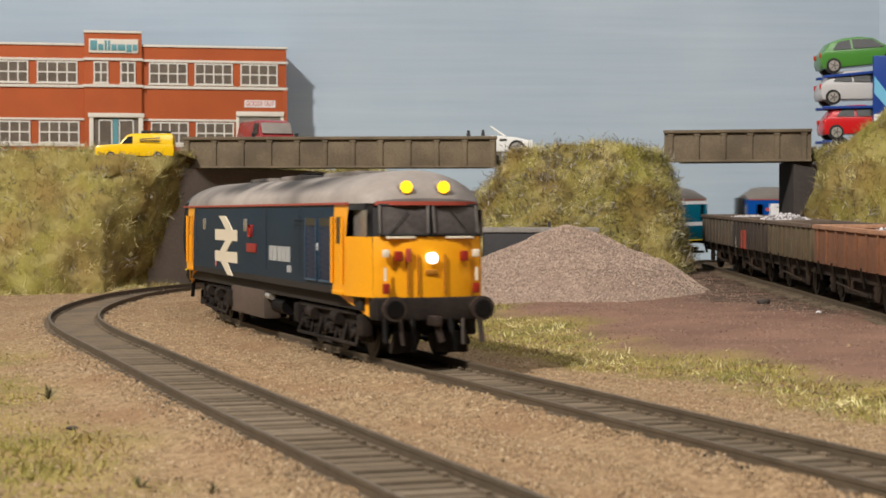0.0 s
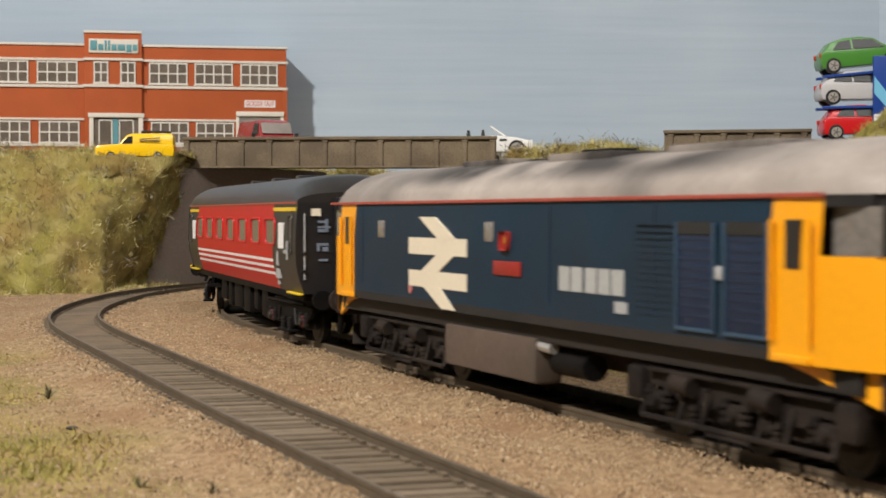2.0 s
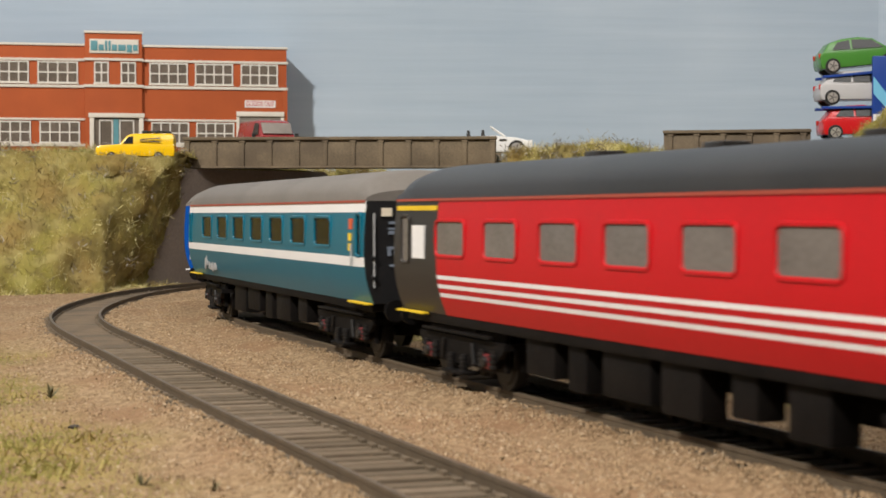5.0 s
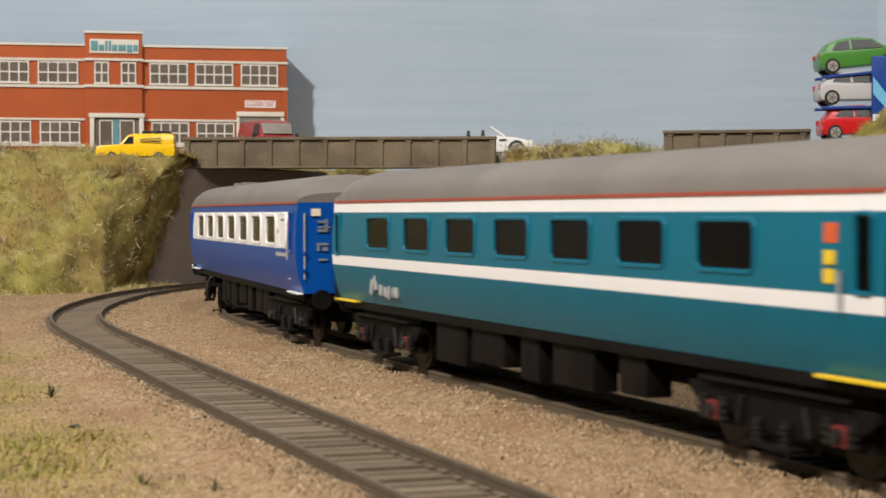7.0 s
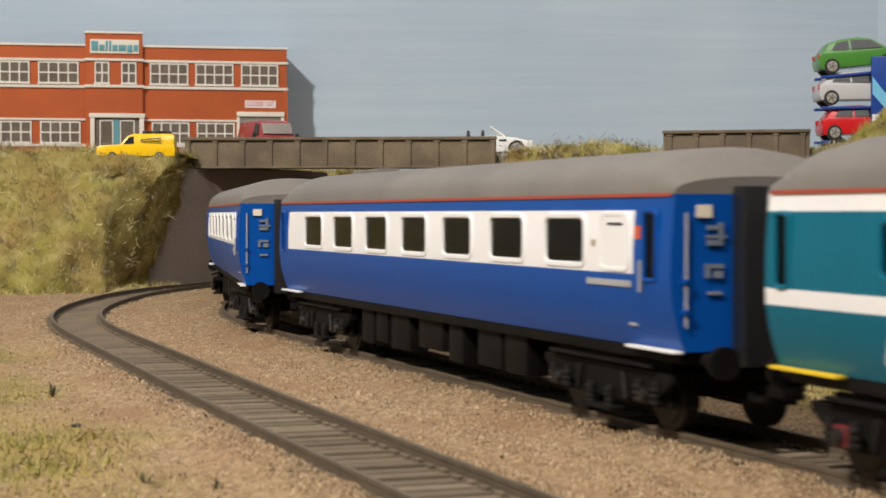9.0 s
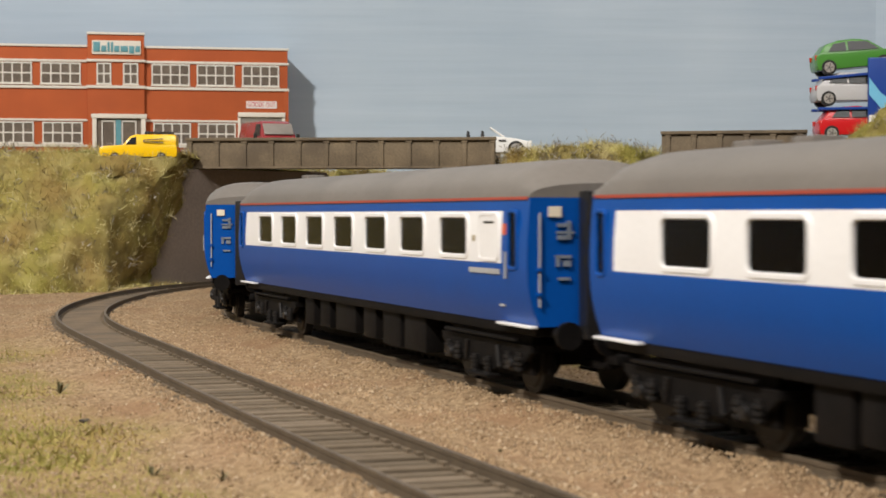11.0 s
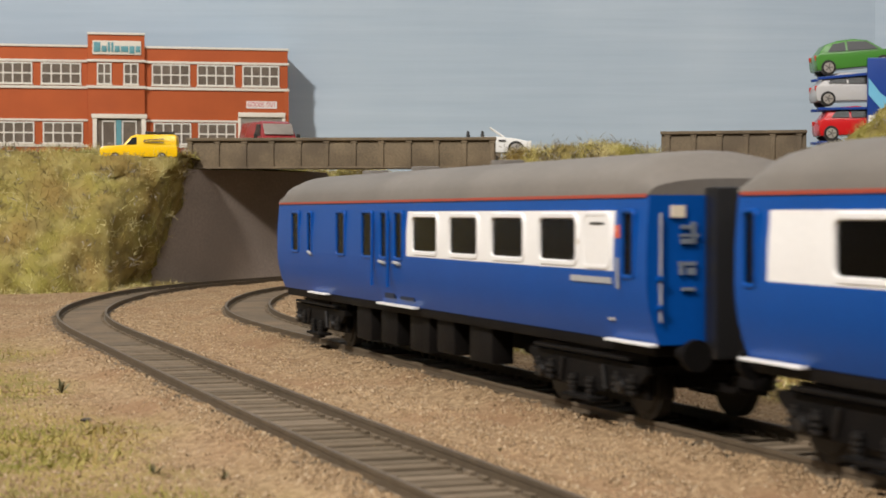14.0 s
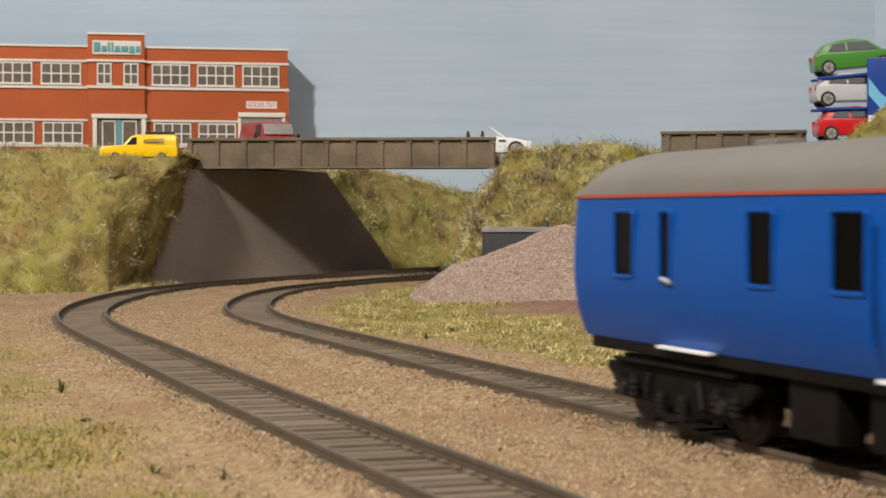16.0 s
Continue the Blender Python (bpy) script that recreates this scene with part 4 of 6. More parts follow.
part("side_vent", box(0.0070, 0.0112, -0.0118, -0.0114, 0.0096, 0.0104), M_TRIM, ROAD)

# yellow three-wheeled van on the embankment
VAN = car("small yellow delivery van with a black roof rack", pose(-0.1755, 1.028, 0.0724, 0, 0, 183), (0.78, 0.49, 0.006),
          [(-0.0218, 0.0022), (0.0218, 0.0022), (0.0225, 0.0045), (0.0224, 0.0074), (0.0200, 0.0085), (0.0100, 0.0091), (-0.0216, 0.0091), (-0.0222, 0.0060)],
          [(-0.0216, 0.0082), (0.0098, 0.0082), (0.0048, 0.0142), (0.0015, 0.0152), (-0.0205, 0.0152), (-0.0214, 0.0140)],
          [[(0.0014, 0.0096), (0.0072, 0.0094), (0.0040, 0.0132), (0.0014, 0.0136)]], (-0.0130, 0.0135), 0.0023, 0.0094)
bm = bmesh.new()
for s in (-0.0055, -0.002, 0.002, 0.0055):
    add_tube(bm, (-0.0190, s, 0.0164), (-0.0035, s, 0.0164), 0.0005, seg=6)
for x in (-0.018, -0.0112, -0.0045):
    add_box(bm, x - 0.0012, x + 0.0012, -0.006, 0.006, 0.0150, 0.0168, 0.0003)
part("roof_rack", bm, M_TRIM, VAN, "black roof rack")
for z0, z1, a in ((0.0118, 0.0124, 4), (0.0104, 0.0109, -3)):
    ob = part("lettering", box(-0.0058, 0.0058, 0.0, 0.0003, -(z1 - z0) / 2, (z1 - z0) / 2), M_TRIM, VAN, "unreadable black lettering")
    ob.matrix_basis = pose(-0.0085, 0.0092, (z0 + z1) / 2, 9, a, 0)

# red van in front of the loading door
RED = car("dull red van facing forward beside the factory", pose(-0.1180, 1.20, 0.0768, 0, 0, -66), (0.30, 0.035, 0.04),
          [(-0.030, 0.004), (0.026, 0.004), (0.0268, 0.010), (0.0255, 0.0150), (0.0215, 0.0165), (-0.030, 0.0165)],
          [(-0.0298, 0.0160), (0.0222, 0.0160), (0.0165, 0.0258), (0.012, 0.0272), (-0.0295, 0.0272)],
          [[(0.006, 0.0172), (0.0180, 0.0172), (0.0140, 0.0248), (0.006, 0.0252)]], (-0.018, 0.0165), 0.0052, 0.0128)
bm = box(-0.0004, 0.0004, -0.0102, 0.0102, -0.0042, 0.0042, 0.0003)
ob = part("windscreen", bm, mat("grey_screen", (0.26, 0.235, 0.215), 0.3, 0, 0.1, 200, 900, 0), RED, "grey windscreen")
ob.matrix_basis = pose(0.0203, 0, 0.0214, 0, -30, 0)
for s in (-1, 1):
    part("mirror", box(0.0170, 0.0180, s * 0.0150 - 0.0012, s * 0.0150 + 0.0012, 0.0155, 0.0185, 0.0003), M_TRIM, RED)


# ---- factory ----
def build_factory():
    brick = mat("orange_brick_card", (0.40, 0.085, 0.020), 0.8, 0, 0.12, 40, 1500, 0.1, 0.0001, (0.28, 0.055, 0.015), 0.35)
    stone = mat("white_stone_trim", (0.66, 0.62, 0.56), 0.75, 0, 0.06, 80)
    bars = mat("white_glazing_bar", (0.66, 0.64, 0.60), 0.6, 0, 0.05, 200)
    pane_m = mat("grey_window_card", (0.14, 0.115, 0.095), 0.3, 0, 0.35, 90, 900, 0.05)
    shutter_m = mat("grey_shutter", (0.27, 0.25, 0.225), 0.6, 0, 0.1, 60)
    teal = mat("teal_letter", (0.10, 0.28, 0.33), 0.6, 0, 0.15, 200)
    top = empty("factory_building", pose(-0.1262, 1.444, 0, 0, 0, 11.2), "two-storey orange brick factory with white trim, low relief", "factory")
    z0 = 0.0755

    def u(px):
        return (px - 505) / 2226.0

    part("wall", box(-0.33, 0, 0, 0.042, z0, 0.1742, 0.0003), brick, top)
    tower = part("tower", box(u(150), u(249), -0.004, 0.042, z0, 0.1842, 0.0003), brick, top)
    part("coping", box(-0.331, u(150), -0.0012, 0.043, 0.1742, 0.1760, 0.0003), stone, top)
    part("coping", box(u(249), 0.001, -0.0012, 0.043, 0.1742, 0.1760, 0.0003), stone, top)
    part("coping", box(u(149), u(250), -0.0052, 0.043, 0.1842, 0.1860, 0.0003), stone, tower)
    for za, zb in ((0.1622, 0.1642), (0.1412, 0.1434)):
        part("string_course", box(-0.331, u(149.5), -0.0014, 0.0005, za, zb, 0.0003), stone, top)
        part("string_course", box(u(249.5), 0.0012, -0.0014, 0.0005, za, zb, 0.0003), stone, top)
        part("string_course", box(u(148), u(251.5), -0.0056, -0.0035, za + 0.0004, zb + 0.0004, 0.0003), stone, tower)
    for za, zb in ((0.1155, 0.1172), (0.0950, 0.0968)):
        part("string_course", box(-0.331, u(152), -0.0013, 0.0005, za, zb, 0.0003), stone, top)
        part("string_course", box(u(252), u(417), -0.0013, 0.0005, za, zb, 0.0003), stone, top)
    part("pilaster", box(u(498), 0.0006, -0.0012, 0.0005, z0, 0.1412), brick, top)

    def window(px0, px1, za, zb, cols, y):
        a, b = u(px0), u(px1)
        w = part("window", box(a, b, y - 0.0006, y + 0.0004, za, zb), pane_m, top, "grey factory window with white glazing bars")
        bm, t = bmesh.new(), 0.00055
        for k in range(cols + 1):
            x = a + (b - a) * k / cols
            add_box(bm, x - t, x + t, y - 0.0013, y - 0.0005, za, zb)
        for k in range(3):
            z = za + (zb - za) * k / 2
            add_box(bm, a - t, b + t, y - 0.0012, y - 0.0005, z - t, z + t)
        part("glazing", bm, bars, w)
        part("window_sill", box(a - 0.0012, b + 0.0012, y - 0.0018, y, za - 0.0012, za - 0.0002, 0.0002), stone, w)

    for px0, px1 in ((-92, -30), (-12, 53), (70, 137), (263, 328), (343, 408), (424, 488)):
        window(px0, px1, 0.1452, 0.1612, 4, 0)
    for px0, px1 in ((167, 190), (213, 237)):
        window(px0, px1, 0.1452, 0.1612, 2, -0.004)
    for px0, px1 in ((-92, -30), (-12, 56), (73, 140), (266, 330), (345, 410)):
        window(px0, px1, 0.0980, 0.1142, 4, 0)
    door = part("entrance", box(u(165), u(244), -0.0046, -0.0036, z0, 0.1175), pane_m, top, "dark glazed entrance with white surround")
    bm = box(u(158), u(165.5), -0.0068, -0.0036, z0, 0.1205, 0.0003)
    add_box(bm, u(243), u(251), -0.0068, -0.0036, z0, 0.1205, 0.0003)
    add_box(bm, u(156), u(253), -0.0074, -0.0036, 0.1178, 0.1212, 0.0003)
    part("door_surround", bm, stone, door)
    for px0, px1 in ((174, 198), (209, 235)):
        a, b = u(px0), u(px1)
        bm = bmesh.new()
        for q in ((a, a + 0.001, z0, 0.116), (b - 0.001, b, z0, 0.116), (a, b, 0.115, 0.116)):
            add_box(bm, q[0], q[1], -0.0056, -0.0044, q[2], q[3])
        part("door_leaf_frame", bm, bars, door)
    part("centre_post", box(u(199), u(208), -0.0054, -0.0044, z0, 0.1165), teal, door, "teal centre post")
    shutter = part("loading_shutter", box(u(420), u(495), -0.0010, 0.0003, z0, 0.1200), shutter_m, top, "grey ribbed roller shutter")
    for k in range(20):
        z = 0.0780 + k * 0.0021
        part("slat", box(u(420.5), u(494.5), -0.0015, -0.0008, z, z + 0.0013), shutter_m, shutter)
    bm = box(u(415), u(500), -0.0034, 0, 0.1200, 0.1238, 0.0003)
    add_box(bm, u(415), u(420), -0.0022, 0, z0, 0.12, 0.0002)
    add_box(bm, u(494), u(500), -0.0022, 0, z0, 0.12, 0.0002)
    part("shutter_surround", bm, stone, shutter)
    board = part("name_board", box(u(158), u(243), -0.0052, -0.0038, 0.1685, 0.1795, 0.0002), stone, top, "white board with teal letter shapes")
    x = 160.0
    for w, h in ((12, 1.0), (9, 0.62), (4, 1.0), (4, 1.0), (9, 0.62), (13, 0.62), (9, 0.62), (8, 0.62)):
        part("letter_shape", box(u(x), u(x + w), -0.0057, -0.0050, 0.1705 - (0.001 if w == 9 and x > 215 else 0), 0.1705 + 0.0078 * h, 0.0003), teal, board)
        x += w + 1.9
    board = part("sign_board", box(u(430), u(485), -0.0008, 0.0003, 0.1272, 0.1330), mat("white_sign", (0.72, 0.68, 0.66), 0.6), top, "small white sign with red words")
    cu = bpy.data.curves.new("lettering", "FONT")
    cu.body, cu.size, cu.extrude, cu.align_x, cu.align_y = "GOODS OUT", 0.0054, 0.0001, "CENTER", "CENTER"
    tmp = bpy.data.objects.new("tmp", cu)
    scene.collection.objects.link(tmp)
    me = bpy.data.meshes.new_from_object(tmp.evaluated_get(bpy.context.evaluated_depsgraph_get()))
    bpy.data.objects.remove(tmp)
    me.name = "lettering"
    me.materials.clear()
    me.materials.append(mat("red_letter", (0.45, 0.03, 0.06), 0.6))
    ob = new("lettering", me)
    ob.parent = board
    w = max(v.co.x for v in me.vertices) - min(v.co.x for v in me.vertices)
    ob.matrix_basis = Matrix.Translation((u(457.5), -0.0010, 0.1301)) @ Matrix.Rotation(math.pi / 2, 4, "X") @ Matrix.Diagonal((0.0225 / w, 1, 1, 1))
    tagged(ob, "red painted words GOODS OUT")


build_factory()


# ---- the train ----
M_BLUE = mat("coach_blue", (0.002, 0.064, 0.31), 0.34, 0, 0.08, 60, 900, 0.05, spec=0.16)
M_WHITE = mat("coach_white", (0.78, 0.78, 0.79), 0.45, 0, 0.05, 60, 900, 0.05)
M_TEAL = mat("coach_teal", (0.002, 0.120, 0.190), 0.34, 0, 0.08, 60, 900, 0.05, spec=0.2)
M_RED = mat("coach_red", (0.47, 0.009, 0.014), 0.40, 0, 0.08, 60, 900, 0.05, spec=0.2)
M_CHAR = mat("coach_charcoal", (0.022, 0.020, 0.019), 0.45, 0, 0.15, 60, 900, 0.05)
M_ENDBLACK = mat("coach_end_black", (0.012, 0.012, 0.013), 0.35, 0, 0.15, 60, 900, 0.05)
M_ROOF = mat("roof_grey", (0.165, 0.150, 0.135), 0.58, 0, 0.12, 40, 800, 0.15, 0.0002, (0.11, 0.10, 0.09), 0.5)
M_ROOFDARK = mat("roof_black", (0.015, 0.0135, 0.013), 0.38, 0, 0.25, 40, 800, 0.1, 0.0002, (0.032, 0.028, 0.026), 0.5)
M_CANT = mat("orange_red_line", (0.34, 0.060, 0.038), 0.5, 0, 0.05)
M_YELLOW = mat("warning_yellow", (0.80, 0.34, 0.004), 0.42, 0, 0.06, 60, 900, 0.05)
M_STEP = mat("yellow_step", (0.75, 0.52, 0.02), 0.5)
M_CREAM = mat("cream_marking", (0.70, 0.63, 0.50), 0.5, 0, 0.05)
M_LOCOBLUE = mat("loco_blue", (0.0058, 0.023, 0.044), 0.55, 0, 0.18, 50, 900, 0.06, 0.0002, (0.017, 0.023, 0.032), 0.5, 0.25)
M_SKIRT = mat("skirt_grey", (0.022, 0.020, 0.019), 0.7, 0, 0.25, 60, 900, 0.15, 0.0004, (0.04, 0.03, 0.024), 0.4, 0.25)
M_LOCOROOF = mat("weathered_loco_roof", (0.36, 0.32, 0.29), 0.75, 0, 0.15, 30, 700, 0.15, 0.0002, (0.09, 0.08, 0.075), 0.9)
M_TANK = mat("brown_tank", (0.095, 0.066, 0.050), 0.8, 0, 0.25, 60, 700, 0.1, 0.0002, (0.05, 0.04, 0.03), 0.6)
M_PANE = glass("coach_window_glass", (0.17, 0.16, 0.15), 0.22, 1.15)
M_PANE_GREY = mat("frosted_grey_pane", (0.15, 0.135, 0.125), 0.25, 0, 0.3, 90, 900, 0)
M_SEAT = mat("seat_brown", (0.10, 0.075, 0.06), 0.9, 0, 0.3, 100)
M_INNER = mat("coach_inner", (0.05, 0.045, 0.04), 0.9, 0, 0.2, 100)
M_REDSPRING = mat("red_axle_end", (0.13, 0.012, 0.014), 0.6)
M_GRIME = mat("brown_running_gear_grime", (0.014, 0.011, 0.010), 0.75, 0, 0.5, 150, 1200, 0.3, 0.0004, (0.040, 0.030, 0.024), 0.6, 0.15)
M_SPRING = mat("oily_grey_fitting", (0.014, 0.0135, 0.014), 0.45, 0.2, 0.4, 300)
M_STENCIL = mat("faint_stencil", (0.15, 0.18, 0.23), 0.6)
M_CREST = mat("dull_brass_crest", (0.30, 0.24, 0.12), 0.6)
M_GREYTEXT = mat("pale_stencil", (0.36, 0.37, 0.38), 0.6)
M_HEADLAMP = glow("lit_headlamp", (1.0, 0.96, 0.90), 2.0)
M_MARKER = glow("lit_amber_lamp", (1.0, 0.55, 0.01), 1.6)
M_BUFFER = mat("buffer_rust", (0.034, 0.023, 0.018), 0.6, 0.2, 0.35, 200)
M_NAVY = mat("door_navy", (0.004, 0.015, 0.045), 0.5, 0, 0.15, 60)
M_DOORFRAME = mat("door_edge_blue", (0.03, 0.065, 0.11), 0.5)
M_PLATE = mat("dull_red_plate", (0.26, 0.016, 0.010), 0.55)
M_TAIL = mat("unlit_tail_lamp", (0.26, 0.018, 0.012), 0.35)
M_ORANGE = mat("orange_square", (0.60, 0.10, 0.03), 0.5)

HW, Z_BOT, Z_GUT, Z_TOP = 0.0178, 0.0150, 0.0411, 0.0494


def flank(z):
    """Half width of a coach side at height z: turned under at the bottom."""
    u = max(0.0, (0.027 - z) / 0.012)
    v = max(0.0, (z - 0.032) / 0.008)
    return HW - 0.0026 * u * u - 0.0006 * v


def coach_side(parent, name, xs, zs, colour_of, holes, sgn, materials, half):
    """One side in panels, with real window openings and reveals."""
    holes = [tuple(round(v, 5) for v in h) for h in holes]
    xs, zs = sorted(set(round(x, 5) for x in xs)), sorted(set(round(z, 5) for z in zs))
    bm, vs = bmesh.new(), {}

    def vert(x, z, inn=0.0):
        key = (x, z, inn)
        if key not in vs:
            vs[key] = bm.verts.new((x, sgn * (flank(z) - inn), z))
        return vs[key]

    def hole(x, z):
        return any(a < x < b and c < z < d for a, b, c, d in holes)

    for i in range(len(xs) - 1):
        for j in range(len(zs) - 1):
            x, z = (xs[i] + xs[i + 1]) / 2, (zs[j] + zs[j + 1]) / 2
            if hole(x, z):
                continue
            f = bm.faces.new((vert(xs[i], zs[j]), vert(xs[i + 1], zs[j]), vert(xs[i + 1], zs[j + 1]), vert(xs[i], zs[j + 1])))
            f.material_index = colour_of(x, z)
    for a, b, c, d in holes:
        ring = [(a, c), (b, c), (b, d), (a, d)]
        for k in range(4):
            p, q = ring[k], ring[(k + 1) % 4]
            bm.faces.new((vert(*p), vert(*q), vert(*q, 0.0007), vert(*p, 0.0007))).material_index = colour_of((a + b) / 2, d + 0.0004)
    return part(name, bm, materials, parent, "", 40)


def coach_roof(parent, half, material, vents):
    """Arched roof with domed ends."""
    n, seg = 44, 14
    verts, faces = [], []
    for i in range(n + 1):
        x = -half + 2 * half * i / n
        e = (half - abs(x)) / 0.013
        drop = 1.0 if e >= 1 else 0.36 + 0.64 * math.sqrt(max(0.0, 1 - (1 - e) ** 2))
        for k in range(seg + 1):
            a = math.pi * k / seg
            c, s = math.cos(a), math.sin(a)
            y = flank(Z_GUT) * 1.012 * math.copysign(abs(c) ** 0.85, c)
            verts.append((x, y, Z_GUT + (Z_TOP - Z_GUT) * drop * s ** 0.85))
    m = seg + 1
    for i in range(n):
        for k in range(seg):
            faces.append((i * m + k, i * m + k + 1, (i + 1) * m + k + 1, (i + 1) * m + k))
    faces.append(tuple(range(m)))
    faces.append(tuple(n * m + k for k in range(m - 1, -1, -1)))
    ob = mesh_of("roof", verts, faces, material, parent, "", 40)
    for x in vents:
        part("roof_vent", box(x - 0.0035, x + 0.0035, -0.003, 0.003, Z_TOP - 0.0012, Z_TOP + 0.0010, 0.0004), material, ob)
    for s in (-1, 1):
        y = s * flank(Z_GUT)
        part("gutter", box(-half + 0.001, half - 0.001, min(y, y + s * 0.0003), max(y, y + s * 0.0003), Z_GUT - 0.0004, Z_GUT + 0.0002), M_CANT, parent, "thin orange-red cantrail line")
    return ob


def bogie(parent, x, wheel_r=0.0068, base=0.0185, axle_mark=None, axles=2, length=0.052):
    """A bogie with shaped side frames, springs, axle boxes, brake gear and wheelsets; turns about its middle."""
    bm = bmesh.new()
    hl = length / 2
    frame_mat, gear_mat = (M_BLACK, M_SPRING) if axles == 2 else (M_GRIME, M_GRIME)
    add_box(bm, -0.007, 0.007, -0.0125, 0.0125, 0.0085, 0.0125)
    add_box(bm, -hl + 0.004, hl - 0.004, -0.0050, 0.0050, 0.0060, 0.0120)
    for s in (-1, 1):
        add_box(bm, -hl + 0.002, hl - 0.002, s * 0.0118 - 0.0005, s * 0.0118 + 0.0005, 0.0042, 0.0122)
    if axles == 2:
        q = 1 if x > 0 else -1
        add_box(bm, *sorted((q * hl, q * (hl + 0.0120))), -0.0022, 0.0022, 0.0062, 0.0078, 0.0003)
    for q in (-1, 1):
        add_box(bm, q * (hl + 0.001) - 0.0007, q * (hl + 0.001) + 0.0007, -0.0138, 0.0138, 0.0092, 0.0106)
    ob = part("bogie", bm, frame_mat, parent, "black sprung bogie")
    ob.location = (x, 0, 0)
    spots = [-base, base] if axles == 2 else [-base, 0, base]
    for s in (-1, 1):
        if axles == 2:
            outline = [(-hl - 0.001, 0.0106), (-hl - 0.001, 0.0092), (-0.0235, 0.0070), (-0.0135, 0.0068), (-0.0100, 0.0046), (0.0100, 0.0046), (0.0135, 0.0068), (0.0235, 0.0070), (hl + 0.001, 0.0092), (hl + 0.001, 0.0106)]
        else:
            outline = [(-hl - 0.003, 0.0122), (-hl - 0.003, 0.0098), (-0.0300, 0.0086), (-0.0220, 0.0086), (-0.0195, 0.0066), (-0.0070, 0.0066), (-0.0045, 0.0086), (0.0045, 0.0086), (0.0070, 0.0066), (0.0195, 0.0066), (0.0220, 0.0086), (0.0300, 0.0086), (hl + 0.003, 0.0098), (hl + 0.003, 0.0122)]
        bm = prism(outline, 0.0012)
        part("side_frame", bm, frame_mat, ob).matrix_basis = pose(0, s * 0.0134 - 0.0006, 0)
        for q in (-1, 1):
            bm = bmesh.new()
            x0 = q * (0.0040 if axles == 2 else 0.0131)
            for k in range(4):
                add_tube(bm, (x0, s * 0.0144, 0.0032 + k * 0.0009), (x0, s * 0.0144, 0.0036 + k * 0.0009), 0.0012, seg=10)
            add_tube(bm, (x0, s * 0.0144, 0.0028), (x0, s * 0.0144, 0.0068), 0.0009, seg=8)
            part("coil_spring", bm, gear_mat, ob)
            part("damper", tube((q * 0.0104, s * 0.0144, 0.0052), (q * 0.0092, s * 0.0144, 0.0096), 0.0005, seg=8), gear_mat, ob)
        part("spring_plank", box(-0.0068, 0.0068, *sorted((s * 0.0118, s * 0.0160)), 0.0024, 0.0032, 0.0003), frame_mat, ob)
        part("step_board", box(-hl + 0.004, hl - 0.004, *sorted((s * 0.0142, s * 0.0154)), 0.0112, 0.0119, 0.0002), frame_mat, ob)
        if axles == 3:
            for q in (-0.0330, 0.0330):
                part("sand_box", box(q - 0.0028, q + 0.0028, *sorted((s * 0.0128, s * 0.0158)), 0.0060, 0.0118, 0.0008), frame_mat, ob)
            for q in (-0.0185, 0.0075):
                part("brake_cylinder", tube((q, s * 0.0152, 0.0100), (q + 0.0062, s * 0.0152, 0.0096), 0.0017, seg=12), gear_mat, ob)
            bm = tube((-0.0300, s * 0.0156, 0.0036), (0.0300, s * 0.0156, 0.0036), 0.0005, seg=6)
            for q in (-0.0300, -0.0170, -0.0090, 0.0090, 0.0170, 0.0300):
                add_tube(bm, (q, s * 0.0156, 0.0036), (q * 0.97, s * 0.0140, 0.0090), 0.0005, seg=6)
            part("brake_rigging", bm, gear_mat, ob, "grey brake rigging")
    for ax in spots:
        bm = bmesh.new()
        for s in (-1, 1):
            add_tube(bm, (ax, s * 0.0076, wheel_r), (ax, s * 0.0100, wheel_r), wheel_r, seg=28)
            add_tube(bm, (ax, s * 0.0100, wheel_r), (ax, s * 0.0104, wheel_r), wheel_r * 0.84, wheel_r * 0.78, seg=24)
        add_tube(bm, (ax, -0.009, wheel_r), (ax, 0.009, wheel_r), 0.001, seg=8)
        part("wheelset", bm, M_WHEEL, ob)
        for s in (-1, 1):
            bm = box(ax - 0.0019, ax + 0.0019, s * 0.0138 - 0.0011, s * 0.0138 + 0.0011, 0.0048, 0.0080, 0.0005)
            mount = part("axle_box", bm, axle_mark or frame_mat, ob, "dull red axle box" if axle_mark else "")
            bm = tube((ax, s * 0.0149, 0.0064), (ax, s * 0.0157, 0.0064), 0.0013, 0.0011, seg=12)
            part("axle_cap", bm, gear_mat, mount)
            for q in (-1, 1):
                bm = bmesh.new()
                for k in range(3):
                    add_tube(bm, (ax + q * 0.0032, s * 0.0142, 0.0052 + k * 0.0011), (ax + q * 0.0032, s * 0.0142, 0.0058 + k * 0.0011), 0.0012, seg=10)
                add_tube(bm, (ax + q * 0.0032, s * 0.0142, 0.0048), (ax + q * 0.0032, s * 0.0142, 0.0088), 0.0008, seg=8)
                part("spring", bm, gear_mat, ob)
            part("brake_block", box(ax + wheel_r - 0.0002, ax + wheel_r + 0.0011, *sorted((s * 0.0080, s * 0.0098)), 0.0045, 0.0090, 0.0003), frame_mat, ob)
    return ob


